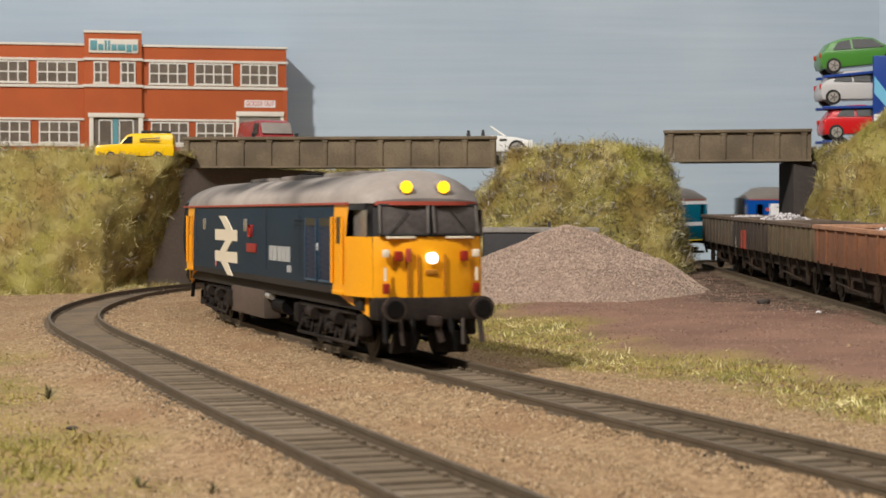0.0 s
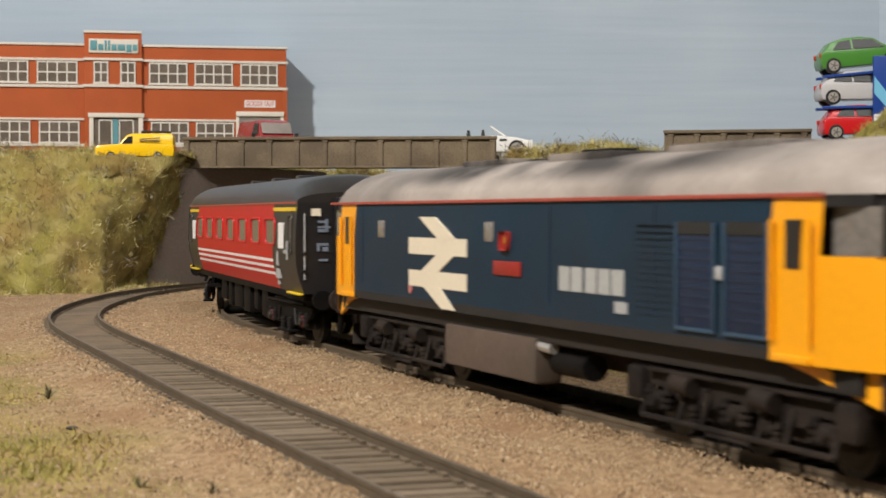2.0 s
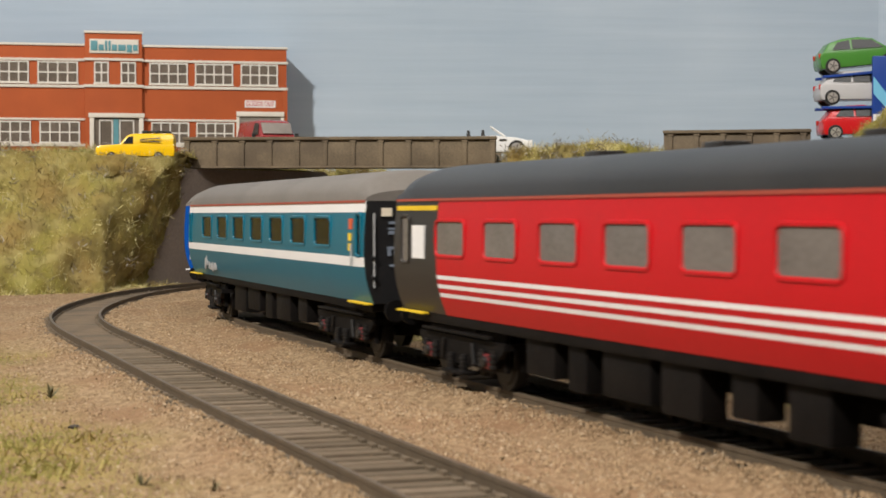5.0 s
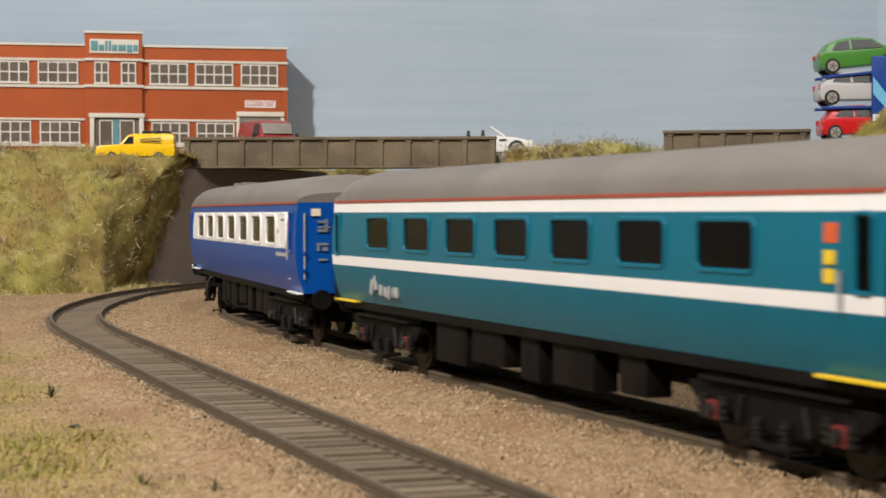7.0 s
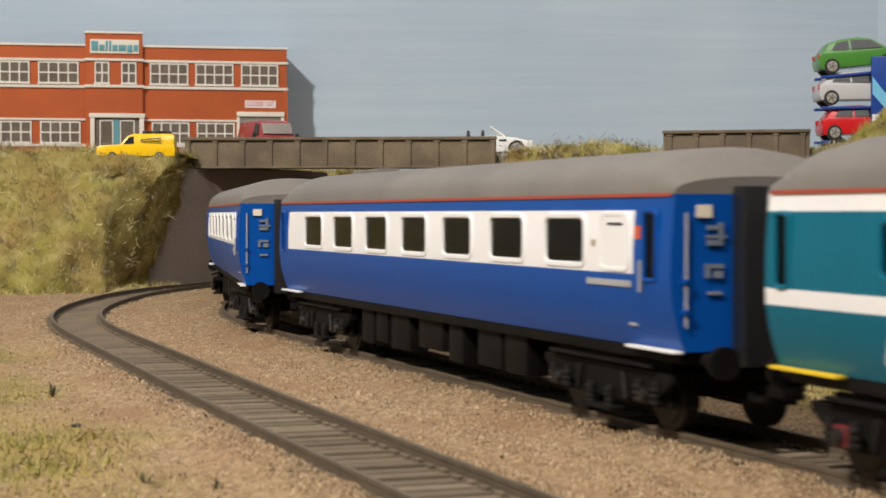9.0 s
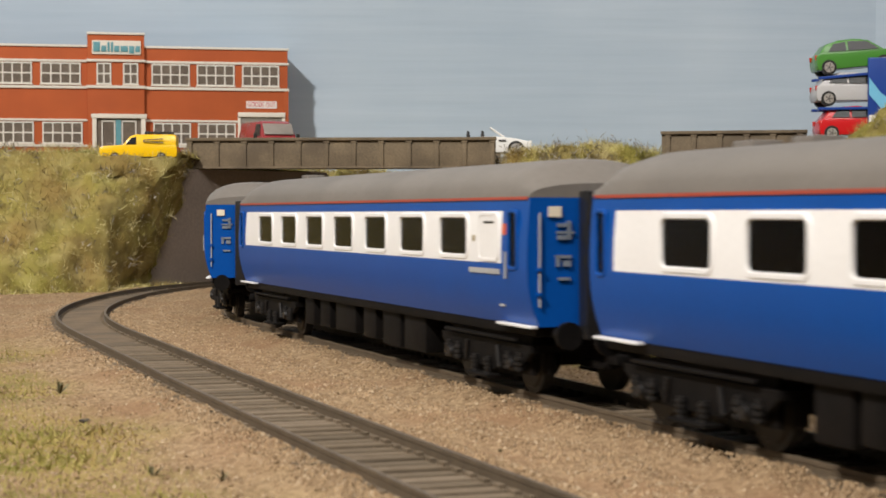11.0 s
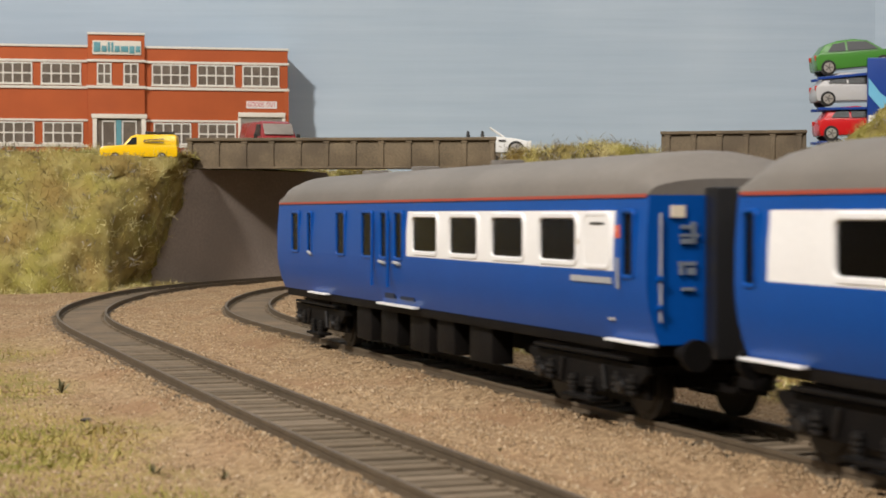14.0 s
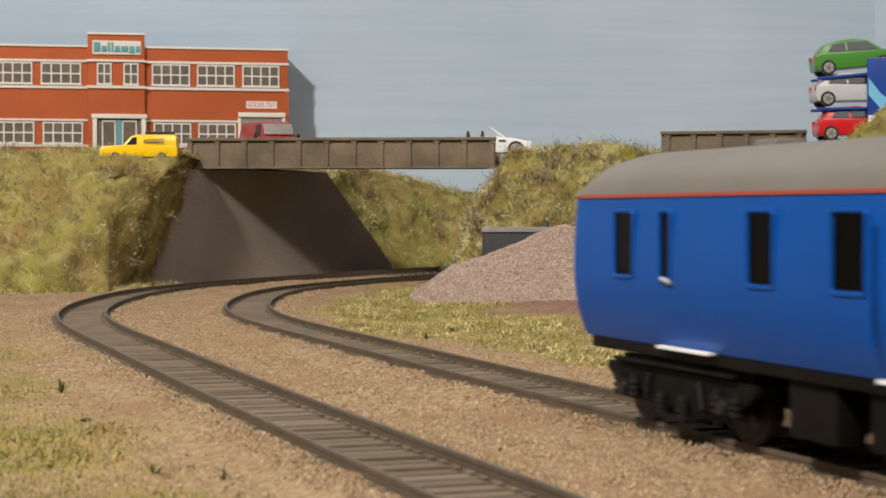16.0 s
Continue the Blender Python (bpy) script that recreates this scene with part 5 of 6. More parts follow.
def frame_ring(a, b, c, d, w, sgn, proud=0.0003, r=0.0014):
    """A raised window frame with rounded corners round the opening a..b, c..d of a coach side."""
    bm, rings = bmesh.new(), []
    y = flank((c + d) / 2)
    for grow, out in ((w, -0.0002), (w * 0.75, proud), (0.0, proud), (-0.0002, -0.0001)):
        ring, rr = [], max(r + grow, 0.0004)
        for cx, cz, a0 in ((b + grow - rr, d + grow - rr, 0), (a - grow + rr, d + grow - rr, 90), (a - grow + rr, c - grow + rr, 180), (b + grow - rr, c - grow + rr, 270)):
            for k in range(5):
                q = radians(a0 + 22.5 * k)
                ring.append(bm.verts.new((cx + rr * math.cos(q), sgn * (y + out), cz + rr * math.sin(q))))
        rings.append(ring)
    for i in range(3):
        for k in range(20):
            bm.faces.new((rings[i][k], rings[i][(k + 1) % 20], rings[i + 1][(k + 1) % 20], rings[i + 1][k]))
    return bm


def coach(label, half, colours, colour_of, roof_mat, windows, doors, z_win, breaks_x, breaks_z, frame_mat, end_mat, step_mat, axle_mark=None, vents=(), extra=None, pane_mat=None, rear_step=None):
    """A saloon coach along x (+x leads). windows: (centre, width) pairs seen on both sides."""
    top = empty("railway_coach", Matrix(), label, "railway coach", "train")
    holes = [(c - w / 2, c + w / 2, z_win[0], z_win[1]) for c, w in windows] + [(c - w / 2, c + w / 2, z_win[0] - 0.002, z_win[1] + 0.001) for c, w in doors]
    xs = [-half, half] + [v for h in holes for v in h[:2]] + list(breaks_x)
    zs = [Z_BOT, 0.0165, 0.0185, 0.0210, 0.0240, 0.0270, 0.0300, 0.0330, 0.0360, 0.0385, Z_GUT, z_win[0], z_win[1], z_win[0] - 0.002, z_win[1] + 0.001] + list(breaks_z)
    for s in (1, -1):
        side = coach_side(top, "body_side", xs, zs, colour_of, holes, s, colours, half)
        for (a, b, c, d) in holes:
            ym, yp = s * (flank((c + d) / 2) - 0.0001), s * (flank((c + d) / 2) - 0.0004)
            bm = bmesh.new()
            add_box(bm, a, b, min(ym, yp), max(ym, yp), c, d)
            narrow = b - a < 0.0095
            pane = part("window_pane", bm, pane_mat or M_PANE, side, "dark window glass")
            bm = frame_ring(a, b, c, d, 0.0006 if narrow else 0.0010 if frame_mat is M_WHITE else 0.0007, s, r=0.0014 if not narrow else 0.0007)
            part("window_frame", bm, frame_mat if not narrow else colours[0], side)
    for e in (-1, 1):
        bm = bmesh.new()
        ring = [(s * flank(z), z) for s, z in [(-1, z) for z in (Z_BOT, 0.0185, 0.022, 0.027, 0.033, Z_GUT)]] + [(s * flank(z), z) for s, z in [(1, z) for z in (Z_GUT, 0.033, 0.027, 0.022, 0.0185, Z_BOT)]]
        bm.faces.new([bm.verts.new((e * half, y, z)) for y, z in ring])
        end = part("body_end", bm, end_mat, top)
        part("gangway", box(min(e * half, e * (half + 0.0045)), max(e * half, e * (half + 0.0045)), -0.0066, 0.0066, 0.0125, 0.0425, 0.0006), M_ENDBLACK, top, "black corridor connection")
        x = e * (half + 0.0004)
        part("handrail", tube((x, -0.0152, 0.0190), (x, -0.0152, 0.0380), 0.00022, seg=6), M_GREYTEXT, end)
        part("handrail", tube((x, 0.0152, 0.0190), (x, 0.0152, 0.0380), 0.00022, seg=6), M_GREYTEXT, end)
        for s in (-1, 1):
            for y, z, w, h in ((0.0098, 0.0352, 0.0030, 0.0007), (0.0096, 0.0338, 0.0038, 0.0005), (0.0098, 0.0326, 0.0030, 0.0009), (0.0088, 0.0326, 0.0008, 0.0038), (0.0100, 0.0288, 0.0034, 0.0007), (0.0112, 0.0272, 0.0008, 0.0022), (0.0092, 0.0272, 0.0016, 0.0012), (0.0098, 0.0244, 0.0026, 0.0006)):
                bm = box(min(x, e * (half + 0.0001)), max(x, e * (half + 0.0001)), s * y - w / 2, s * y + w / 2, z, z + h)
                part("stencil", bm, M_STENCIL, end, "small unreadable pale stencil")
            for z in (0.0212, 0.0262):
                part("lamp_bracket", box(*sorted((e * half, e * (half + 0.0009))), s * 0.0150 - 0.0008, s * 0.0150 + 0.0002, z, z + 0.0008, 0.0001), end_mat, end)
        part("end_panel", box(min(x, e * half), max(x, e * half), -0.0132, -0.0105, 0.0372, 0.0393), M_CREAM, end, "small cream notice")
        for s in (-1, 1) if e > 0 or not rear_step else ():
            bm = tube((e * half, s * 0.0112, 0.0135), (e * (half + 0.0058), s * 0.0112, 0.0135), 0.0012, seg=10)
            add_tube(bm, (e * (half + 0.0052), s * 0.0112, 0.0135), (e * (half + 0.0066), s * 0.0112, 0.0135), 0.0028, seg=18)
            part("buffer", bm, M_BLACK, top)
        if e > 0 or not rear_step:
            part("coupling", box(min(e * half, e * (half + 0.008)), max(e * half, e * (half + 0.008)), -0.0015, 0.0015, 0.0075, 0.0095, 0.0003), M_BLACK, top)
        for s in (-1, 1):
            xa = rear_step if rear_step and e < 0 else e * (half - 0.0095)
            part("door_step", box(xa - 0.0095, xa + 0.0095, s * 0.0160 - 0.0012, s * 0.0160 + 0.0005, Z_BOT - 0.0003, Z_BOT + 0.0002, 0.0001), step_mat, top, "bright door step")
    coach_roof(top, half, roof_mat, vents)
    part("underframe", box(-half + 0.002, half - 0.002, -0.0150, 0.0150, 0.0128, 0.0152, 0.0004), M_BLACK, top)
    rng = random.Random(int(half * 1e6) + len(label))
    x = -0.058
    while x < 0.055:
        w = rng.uniform(0.008, 0.020)
        for s in (-1, 1):
            zb = rng.uniform(0.0035, 0.0060)
            part("equipment_box", box(x, x + w, s * 0.0112 - 0.0026, s * 0.0112 + 0.0026, zb, 0.0130, 0.0005), M_BLACK, top, "black battery box")
        x += w + rng.uniform(0.002, 0.011)
    part("truss", box(-0.062, 0.062, -0.004, 0.004, 0.0075, 0.0130), M_BLACK, top)
    # Partition added to stop light and background passing through both window rows.
    part("sight_block", box(-half + 0.003, half - 0.003, -0.0008, 0.0008, 0.0168, 0.0396), M_INNER, top)
    part("interior_floor", box(-half + 0.003, half - 0.003, -0.0150, 0.0150, 0.0160, 0.0168), M_INNER, top)
    for c, w in windows:
        bm = bmesh.new()
        for s in (-1, 1):
            add_box(bm, c + w * 0.55, c + w * 0.55 + 0.003, s * 0.009 - 0.0045, s * 0.009 + 0.0045, 0.0168, 0.0300, 0.0005)
            add_box(bm, c - w * 0.35, c + w * 0.35, s * 0.010 - 0.004, s * 0.010 + 0.004, 0.0225, 0.0235)
        part("seat_bay", bm, M_SEAT, top, "brown seats and table")
    part("ceiling_panel", box(-half + 0.003, half - 0.003, -0.0155, 0.0155, 0.0396, 0.0402), M_INNER, top)
    bogs = [bogie(top, x, axle_mark=axle_mark) for x in (0.096, -0.096)]
    for s in (-1, 1):
        part("grab_rail", tube((half - 0.0105, s * (flank(0.028) + 0.0006), 0.0245), (half - 0.0105, s * (flank(0.028) + 0.0006), 0.0300), 0.0003, seg=6), M_GREYTEXT, top)
    if extra:
        extra(top)
    return top, bogs


HALF = 0.131
WIN_Z = (0.0288, 0.0371)


def flat_on_side(parent, name, s, x0, x1, z0, z1, m, label=""):
    y = s * flank((z0 + z1) / 2)
    return part(name, box(x0, x1, min(y - s * 0.0004, y + s * 0.0002), max(y - s * 0.0004, y + s * 0.0002), z0, z1), m, parent, label)


def seven(first, pitch, width):
    return [(first - i * pitch, width) for i in range(7)]


def blue_colour(band0, band1):
    return lambda x, z: 1 if band0 < x < band1 and 0.0275 < z < 0.0384 else 0


def blue_marks(x_or, band1):
    def go(top):
        for s in (1, -1):
            flat_on_side(top, "orange_square", s, x_or, x_or + 0.0022, 0.0335, 0.0358, M_ORANGE, "small orange square")
            pane = flat_on_side(top, "blank_window", s, band1 - 0.0128, band1 - 0.0018, WIN_Z[0] - 0.0004, WIN_Z[1] + 0.0004, M_WHITE, "white painted toilet window")
            part("window_frame", frame_ring(band1 - 0.0128, band1 - 0.0018, WIN_Z[0] - 0.0004, WIN_Z[1] + 0.0004, 0.0008, s), M_WHITE, pane)
            part("slot", box(band1 - 0.0100, band1 - 0.0040, *sorted((s * flank(0.036), s * (flank(0.036) + 0.0005))), 0.0358, 0.0363), M_TRIM, pane, "dark ventilator slot")
            flat_on_side(top, "crest", s, band1 - 0.0170, band1 - 0.0158, 0.0320, 0.0332, M_CREST, "tiny dull brass crest")
            for k in range(6):
                flat_on_side(top, "number_mark", s, band1 - 0.019 + k * 0.0031, band1 - 0.0162 + k * 0.0031, 0.0252, 0.0263, M_GREYTEXT, "unreadable pale number")
            for e in (1,):
                flat_on_side(top, "door_plate", s, e * 0.1145 - 0.0014, e * 0.1145 + 0.0014, 0.0185, 0.0190, M_GREYTEXT)
    return go


def blue_coach(label, vents):
    wins = seven(0.0868, 0.0298, 0.0180)
    return coach(label, HALF, [M_BLUE, M_WHITE], blue_colour(-0.1205, 0.1165), M_ROOF, wins, [(0.1230, 0.0044), (-0.1262, 0.0036)], WIN_Z,
                 (-0.1205, 0.1165), (0.0275, 0.0384), M_WHITE, M_BLUE, M_WHITE, None, vents, blue_marks(0.1170, 0.1165))


RED_Z = (0.0286, 0.0361)


def red_colour(x, z):
    if -0.101 < x < 0.0905:
        for a in (0.0232, 0.0212, 0.0192):
            if a < z < a + 0.0009:
                return 1
        return 2
    return 0


def red_marks(top):
    for s in (1, -1):
        for e in (-1, 1):
            flat_on_side(top, "yellow_stripe", s, *sorted((e * 0.1015 if e < 0 else 0.090, e * 0.1295)), 0.0386, 0.0397, M_STEP, "yellow cantrail stripe")
            flat_on_side(top, "blank_window", s, (0.1064 if e > 0 else -0.113) - 0.0042, (0.1064 if e > 0 else -0.113) + 0.0042, 0.0276, 0.0352, M_WHITE, "white painted toilet window")
        for dx, dz, w, h in ((0, 0, 0.0075, 0.004), (0.002, 0.004, 0.0028, 0.0042), (-0.003, -0.0025, 0.003, 0.003)):
            flat_on_side(top, "emblem", s, 0.0975 + dx - w / 2, 0.0975 + dx + w / 2, 0.0205 + dz - h / 2, 0.0205 + dz + h / 2, M_GREYTEXT, "plain grey emblem shape")
        flat_on_side(top, "number_mark", s, 0.1115, 0.1165, 0.0262, 0.0272, M_GREYTEXT, "unreadable pale marks")


def teal_colour(x, z):
    return 1 if (0.0243 < z < 0.0268) or z > 0.0382 else 0


def teal_marks(top):
    for s in (1, -1):
        flat_on_side(top, "orange_disc", s, 0.1155, 0.1190, 0.0338, 0.0366, M_ORANGE, "small orange disc")
        for z in (0.0308, 0.0282):
            flat_on_side(top, "yellow_mark", s, 0.1158, 0.1186, z, z + 0.0020, M_STEP, "small yellow mark")
        for x, z, w, h, a in ((-0.0950, 0.0200, 0.0022, 0.0052, 14), (-0.0918, 0.0206, 0.0018, 0.0040, -10), (-0.0884, 0.0190, 0.0026, 0.0030, 8), (-0.0850, 0.0186, 0.0022, 0.0028, 0),
                              (-0.0818, 0.0190, 0.0016, 0.0046, 12), (-0.0792, 0.0188, 0.0010, 0.0030, 8), (-0.0764, 0.0188, 0.0030, 0.0028, 0)):
            ob = part("emblem", box(-w / 2, w / 2, -0.0003, 0.0003, -h / 2, h / 2, 0.0002), M_GREYTEXT, top, "plain pale emblem stroke")
            ob.matrix_basis = pose(x - 0.0028, s * flank(z), z, 0, a, 0)


def brake_coach():
    wins = [(0.0918 - i * 0.0267, 0.0180) for i in range(4)]
    doors = [(0.1235, 0.0044), (-0.1090, 0.0076), (-0.0925, 0.0040), (-0.0600, 0.0078), (-0.0352, 0.0086), (-0.0206, 0.0050), (-0.0084, 0.0060)]

    def extra(top):
        blue_marks(0.1180, 0.1175)(top)
        for s in (1, -1):
            for x in (-0.0284, -0.0150):
                part("long_handrail", tube((x, s * (flank(0.03) + 0.0007), 0.0195), (x, s * (flank(0.03) + 0.0005), 0.0365), 0.0004, seg=6), M_BLUE, top)
            part("guard_step", box(-0.029, 0.001, s * 0.0160 - 0.0012, s * 0.0160 + 0.0005, Z_BOT - 0.0003, Z_BOT + 0.0002), M_WHITE, top, "white guard's door step")
            part("door_handle", tube((-0.0930, s * (flank(0.027) + 0.0004), 0.0268), (-0.0895, s * (flank(0.027) + 0.0004), 0.0262), 0.0004, seg=6), M_GREYTEXT, top)
            for x in (-0.0206, -0.0084):
                part("door_handle", tube((x - 0.003, s * (flank(0.0255) + 0.0004), 0.0258), (x + 0.002, s * (flank(0.0255) + 0.0004), 0.0254), 0.0004, seg=6), M_GREYTEXT, top)
            # Flat navy patches stand in for the shade inside the step recesses.
            flat_on_side(top, "recess_shade", s, -0.0245, -0.0160, 0.0165, 0.0178, M_NAVY)
            flat_on_side(top, "recess_shade", s, -0.0120, -0.0010, 0.0165, 0.0174, M_NAVY)

    return coach("blue and white brake coach at the train's rear", HALF, [M_BLUE, M_WHITE], blue_colour(-0.0022, 0.1175), M_ROOF, wins, doors, WIN_Z,
                 (-0.0022, 0.1175), (0.0275, 0.0384), M_WHITE, M_BLUE, M_WHITE, None, (-0.085, -0.04, 0.02), extra, rear_step=-0.0877)


# the locomotive
def sooty(m):
    """Exhaust soot lying along the crown of the roof, in streaks round the exhausts."""
    t = m.node_tree
    n, l, b = t.nodes, t.links, t.nodes["Principled BSDF"]
    clean = b.inputs["Base Color"].links[0].from_socket
    co, sep, tx, mp = n.new("ShaderNodeTexCoord"), n.new("ShaderNodeSeparateXYZ"), n.new("ShaderNodeTexNoise"), n.new("ShaderNodeMapping")
    l.new(co.outputs["Object"], sep.inputs[0])
    mp.inputs["Scale"].default_value = (28, 45, 20)
    mp.inputs["Rotation"].default_value = (0, 0, radians(28))
    l.new(co.outputs["Object"], mp.inputs["Vector"])
    tx.inputs["Scale"].default_value, tx.inputs["Detail"].default_value = 1.0, 5
    l.new(mp.outputs[0], tx.inputs["Vector"])
    crown, along, streak = n.new("ShaderNodeMapRange"), n.new("ShaderNodeMapRange"), n.new("ShaderNodeMapRange")
    crown.interpolation_type = along.interpolation_type = "SMOOTHSTEP"
    crown.inputs["From Min"].default_value, crown.inputs["From Max"].default_value = 0.0428, 0.0468
    l.new(sep.outputs[2], crown.inputs["Value"])
    far = n.new("ShaderNodeMath")
    far.operation = "ABSOLUTE"
    l.new(sep.outputs[0], far.inputs[0])
    along.inputs["From Min"].default_value, along.inputs["From Max"].default_value = 0.105, 0.055
    l.new(far.outputs[0], along.inputs["Value"])
    streak.inputs["From Min"].default_value, streak.inputs["From Max"].default_value = 0.34, 0.54
    l.new(tx.outputs["Fac"], streak.inputs["Value"])
    a, c = n.new("ShaderNodeMath"), n.new("ShaderNodeMath")
    a.operation = c.operation = "MULTIPLY"
    l.new(crown.outputs[0], a.inputs[0])
    l.new(along.outputs[0], a.inputs[1])
    l.new(a.outputs[0], c.inputs[0])
    l.new(streak.outputs[0], c.inputs[1])
    mx = n.new("ShaderNodeMix")
    mx.data_type = "RGBA"
    l.new(c.outputs[0], mx.inputs["Factor"])
    l.new(clean, mx.inputs["A"])
    mx.inputs["B"].default_value = (0.035, 0.030, 0.028, 1)
    l.new(mx.outputs["Result"], b.inputs["Base Color"])
    return m


L_HW, L_GUT, L_TOP = 0.0180, 0.0405, 0.0493
END = {1: 0.1240, -1: 0.1375}
CAB_A, CAB_B = 0.0965, -0.1125


def nose(x):
    """How far the cab tapers: half width and the height of the roof edge near either end."""
    if x < 0:
        return L_HW - 0.0028 * max(0.0, (-x - 0.1240) / 0.0135) ** 2
    e = max(0.0, (x - 0.1060) / 0.0180)
    return L_HW - 0.0034 * e * e


def build_loco():
    top = empty("diesel_locomotive", Matrix(), "weathered blue and yellow diesel locomotive with lit lamps", "locomotive", "train")
    # sides in panels
    xs = sorted([-0.1375, -0.1348, -0.1300, -0.1255, CAB_B, -0.06, 0, 0.06, CAB_A, 0.1100, 0.1130, 0.1160, 0.1195, 0.1218, 0.1240])
    zs = [0.0165, 0.0183, 0.0205, 0.0245, 0.0285, 0.0320, 0.0388, L_GUT]
    cab_win = [(0.1100, 0.1218, 0.0320, 0.0388), (-0.1348, -0.1255, 0.0320, 0.0388)]
    for s in (1, -1):
        bm, vs = bmesh.new(), {}

        def vert(x, z):
            if (x, z) not in vs:
                lean = 0.0022 * max(0.0, (z - 0.028) / 0.0125) if x > 0.1215 or x < -0.136 else 0.0
                vs[x, z] = bm.verts.new((x - math.copysign(lean, x), s * (nose(x) - 0.0007 * max(0.0, (z - 0.033) / 0.0075)), z))
            return vs[x, z]

        for i in range(len(xs) - 1):
            for j in range(len(zs) - 1):
                x, z = (xs[i] + xs[i + 1]) / 2, (zs[j] + zs[j + 1]) / 2
                if any(a < x < b and c < z < d for a, b, c, d in cab_win):
                    continue
                f = bm.faces.new((vert(xs[i], zs[j]), vert(xs[i + 1], zs[j]), vert(xs[i + 1], zs[j + 1]), vert(xs[i], zs[j + 1])))
                f.material_index = 2 if x > CAB_A or x < CAB_B else (1 if z < 0.0184 else 0)
                if (x > 0.1100 or x < -0.1255) and z > 0.0320:
                    f.material_index = 3
        side = part("body_side", bm, [M_LOCOBLUE, M_SKIRT, M_YELLOW, M_ENDBLACK], top, "", 30)
        for a, b, c, d in cab_win:
            y = s * (nose((a + b) / 2) - 0.0013)
            part("cab_window", box(a, b, min(y, y - s * 0.0003), max(y, y - s * 0.0003), c, d), M_SIDEGLASS, side, "cab side window with its reflection coloured in grey")
        for e in (-1, 1):
            x, edge = (0.1030, CAB_A) if e > 0 else (-0.1182, CAB_B)
            for dx in (-0.0052, 0.0052) if e > 0 else (-0.0048, 0.0042):
                part("door_rail", tube((x + dx, s * (L_HW + 0.0005), 0.0195), (x + dx, s * (L_HW + 0.0005), 0.0370), 0.0004, seg=6), M_YELLOW, side)
            part("door_window", box(x - 0.0020, x + 0.0020, *sorted((s * L_HW - s * 0.0008, s * L_HW + s * 0.0001)), 0.0300, 0.0370), M_ENDBLACK, side, "narrow dark door window")
            part("door_sill", box(x - 0.005, x + 0.005, *sorted((s * L_HW - s * 0.001, s * L_HW + s * 0.0006)), 0.0165, 0.0176, 0.0002), M_YELLOW, side)
            bm = prism([(edge, 0.0166), (e * END[e], 0.0166), (e * END[e], 0.0108), (e * (END[e] - 0.002), 0.0108), (edge + e * 0.008, 0.0153)], 0.0010)
            for v in bm.verts:
                v.co.y -= s * (L_HW - nose(v.co.x))
            part("cab_skirt", bm, M_YELLOW, side, "yellow lower cab panel").matrix_basis = pose(0, s * L_HW - (0.001 if s > 0 else 0) - s * 0.0012, 0)
        # louvred doors and grilles
        for x in (0.0740, 0.0900):
            door = part("grille_door", box(x - 0.0062, x + 0.0062, *sorted((s * (L_HW - 0.0012), s * (L_HW + 0.0003))), 0.0196, 0.0365, 0.0002), M_NAVY, side, "navy panelled side door")
            for q in ((x - 0.0066, x + 0.0066, 0.0192, 0.0198), (x - 0.0066, x - 0.0060, 0.0198, 0.0365), (x + 0.0060, x + 0.0066, 0.0198, 0.0365)):
                part("door_frame", box(q[0], q[1], *sorted((s * (L_HW + 0.0002), s * (L_HW + 0.0006))), q[2], q[3], 0.0001), M_DOORFRAME, door, "paler blue door edge")
            # Black strip paints in the shade under the top of the door recess.
            part("shade_strip", box(x - 0.0058, x + 0.0058, *sorted((s * (L_HW + 0.0002), s * (L_HW + 0.0005))), 0.0346, 0.0366), M_ENDBLACK, door)
            for k in range(10):
                z = 0.0215 + k * 0.0015
                part("slat", box(x - 0.0056, x + 0.0056, *sorted((s * (L_HW + 0.0002), s * (L_HW + 0.0004))), z, z + 0.0005), M_NAVY, door)
        part("lock_plate", box(0.0810, 0.0830, *sorted((s * L_HW, s * (L_HW + 0.0007))), 0.0276, 0.0298, 0.0004), M_GREYTEXT, side)
        for k in range(14):
            z = 0.0210 + k * 0.00115
            part("louvre", box(0.0520, 0.0660, *sorted((s * (L_HW - 0.0004), s * (L_HW + 0.00012))), z, z + 0.00055), M_LOCOBLUE, side)
        for x in (-0.0896, -0.0170):
            part("round_window", box(x - 0.0024, x + 0.0024, *sorted((s * (L_HW - 0.0005), s * (L_HW + 0.0002))), 0.0320, 0.0362, 0.0004), M_SIDEGLASS, side, "small grey engine-room window")
        # double-arrow emblem as a plain shape
        for z0, z1 in ((0.0212, 0.0249), (0.0286, 0.0324)):
            part("emblem", box(-0.0680, -0.0296, *sorted((s * (L_HW - 0.0003), s * (L_HW + 0.00022))), z0, z1), M_CREAM, side, "cream emblem bar")
        for pts in ([(-0.0606, 0.0371), (-0.0500, 0.0371), (-0.0365, 0.0322), (-0.0478, 0.0322)], [(-0.0370, 0.0288), (-0.0485, 0.0288), (-0.0595, 0.0247), (-0.0480, 0.0247)], [(-0.0580, 0.0214), (-0.0465, 0.0214), (-0.0370, 0.0168), (-0.0455, 0.0168)]):
            part("emblem", prism(pts, 0.0005), M_CREAM, side, "cream emblem stroke").matrix_basis = pose(0, s * L_HW - 0.00025 + s * 0.00002, 0)
        part("nameplate", box(-0.0136, 0.0010, *sorted((s * L_HW, s * (L_HW + 0.0004))), 0.0254, 0.0283, 0.0002), M_PLATE, side, "red nameplate")
        crest = part("crest", box(-0.0095, -0.0050, *sorted((s * L_HW, s * (L_HW + 0.0003))), 0.0304, 0.0343, 0.0009), M_PLATE, side, "small red crest")
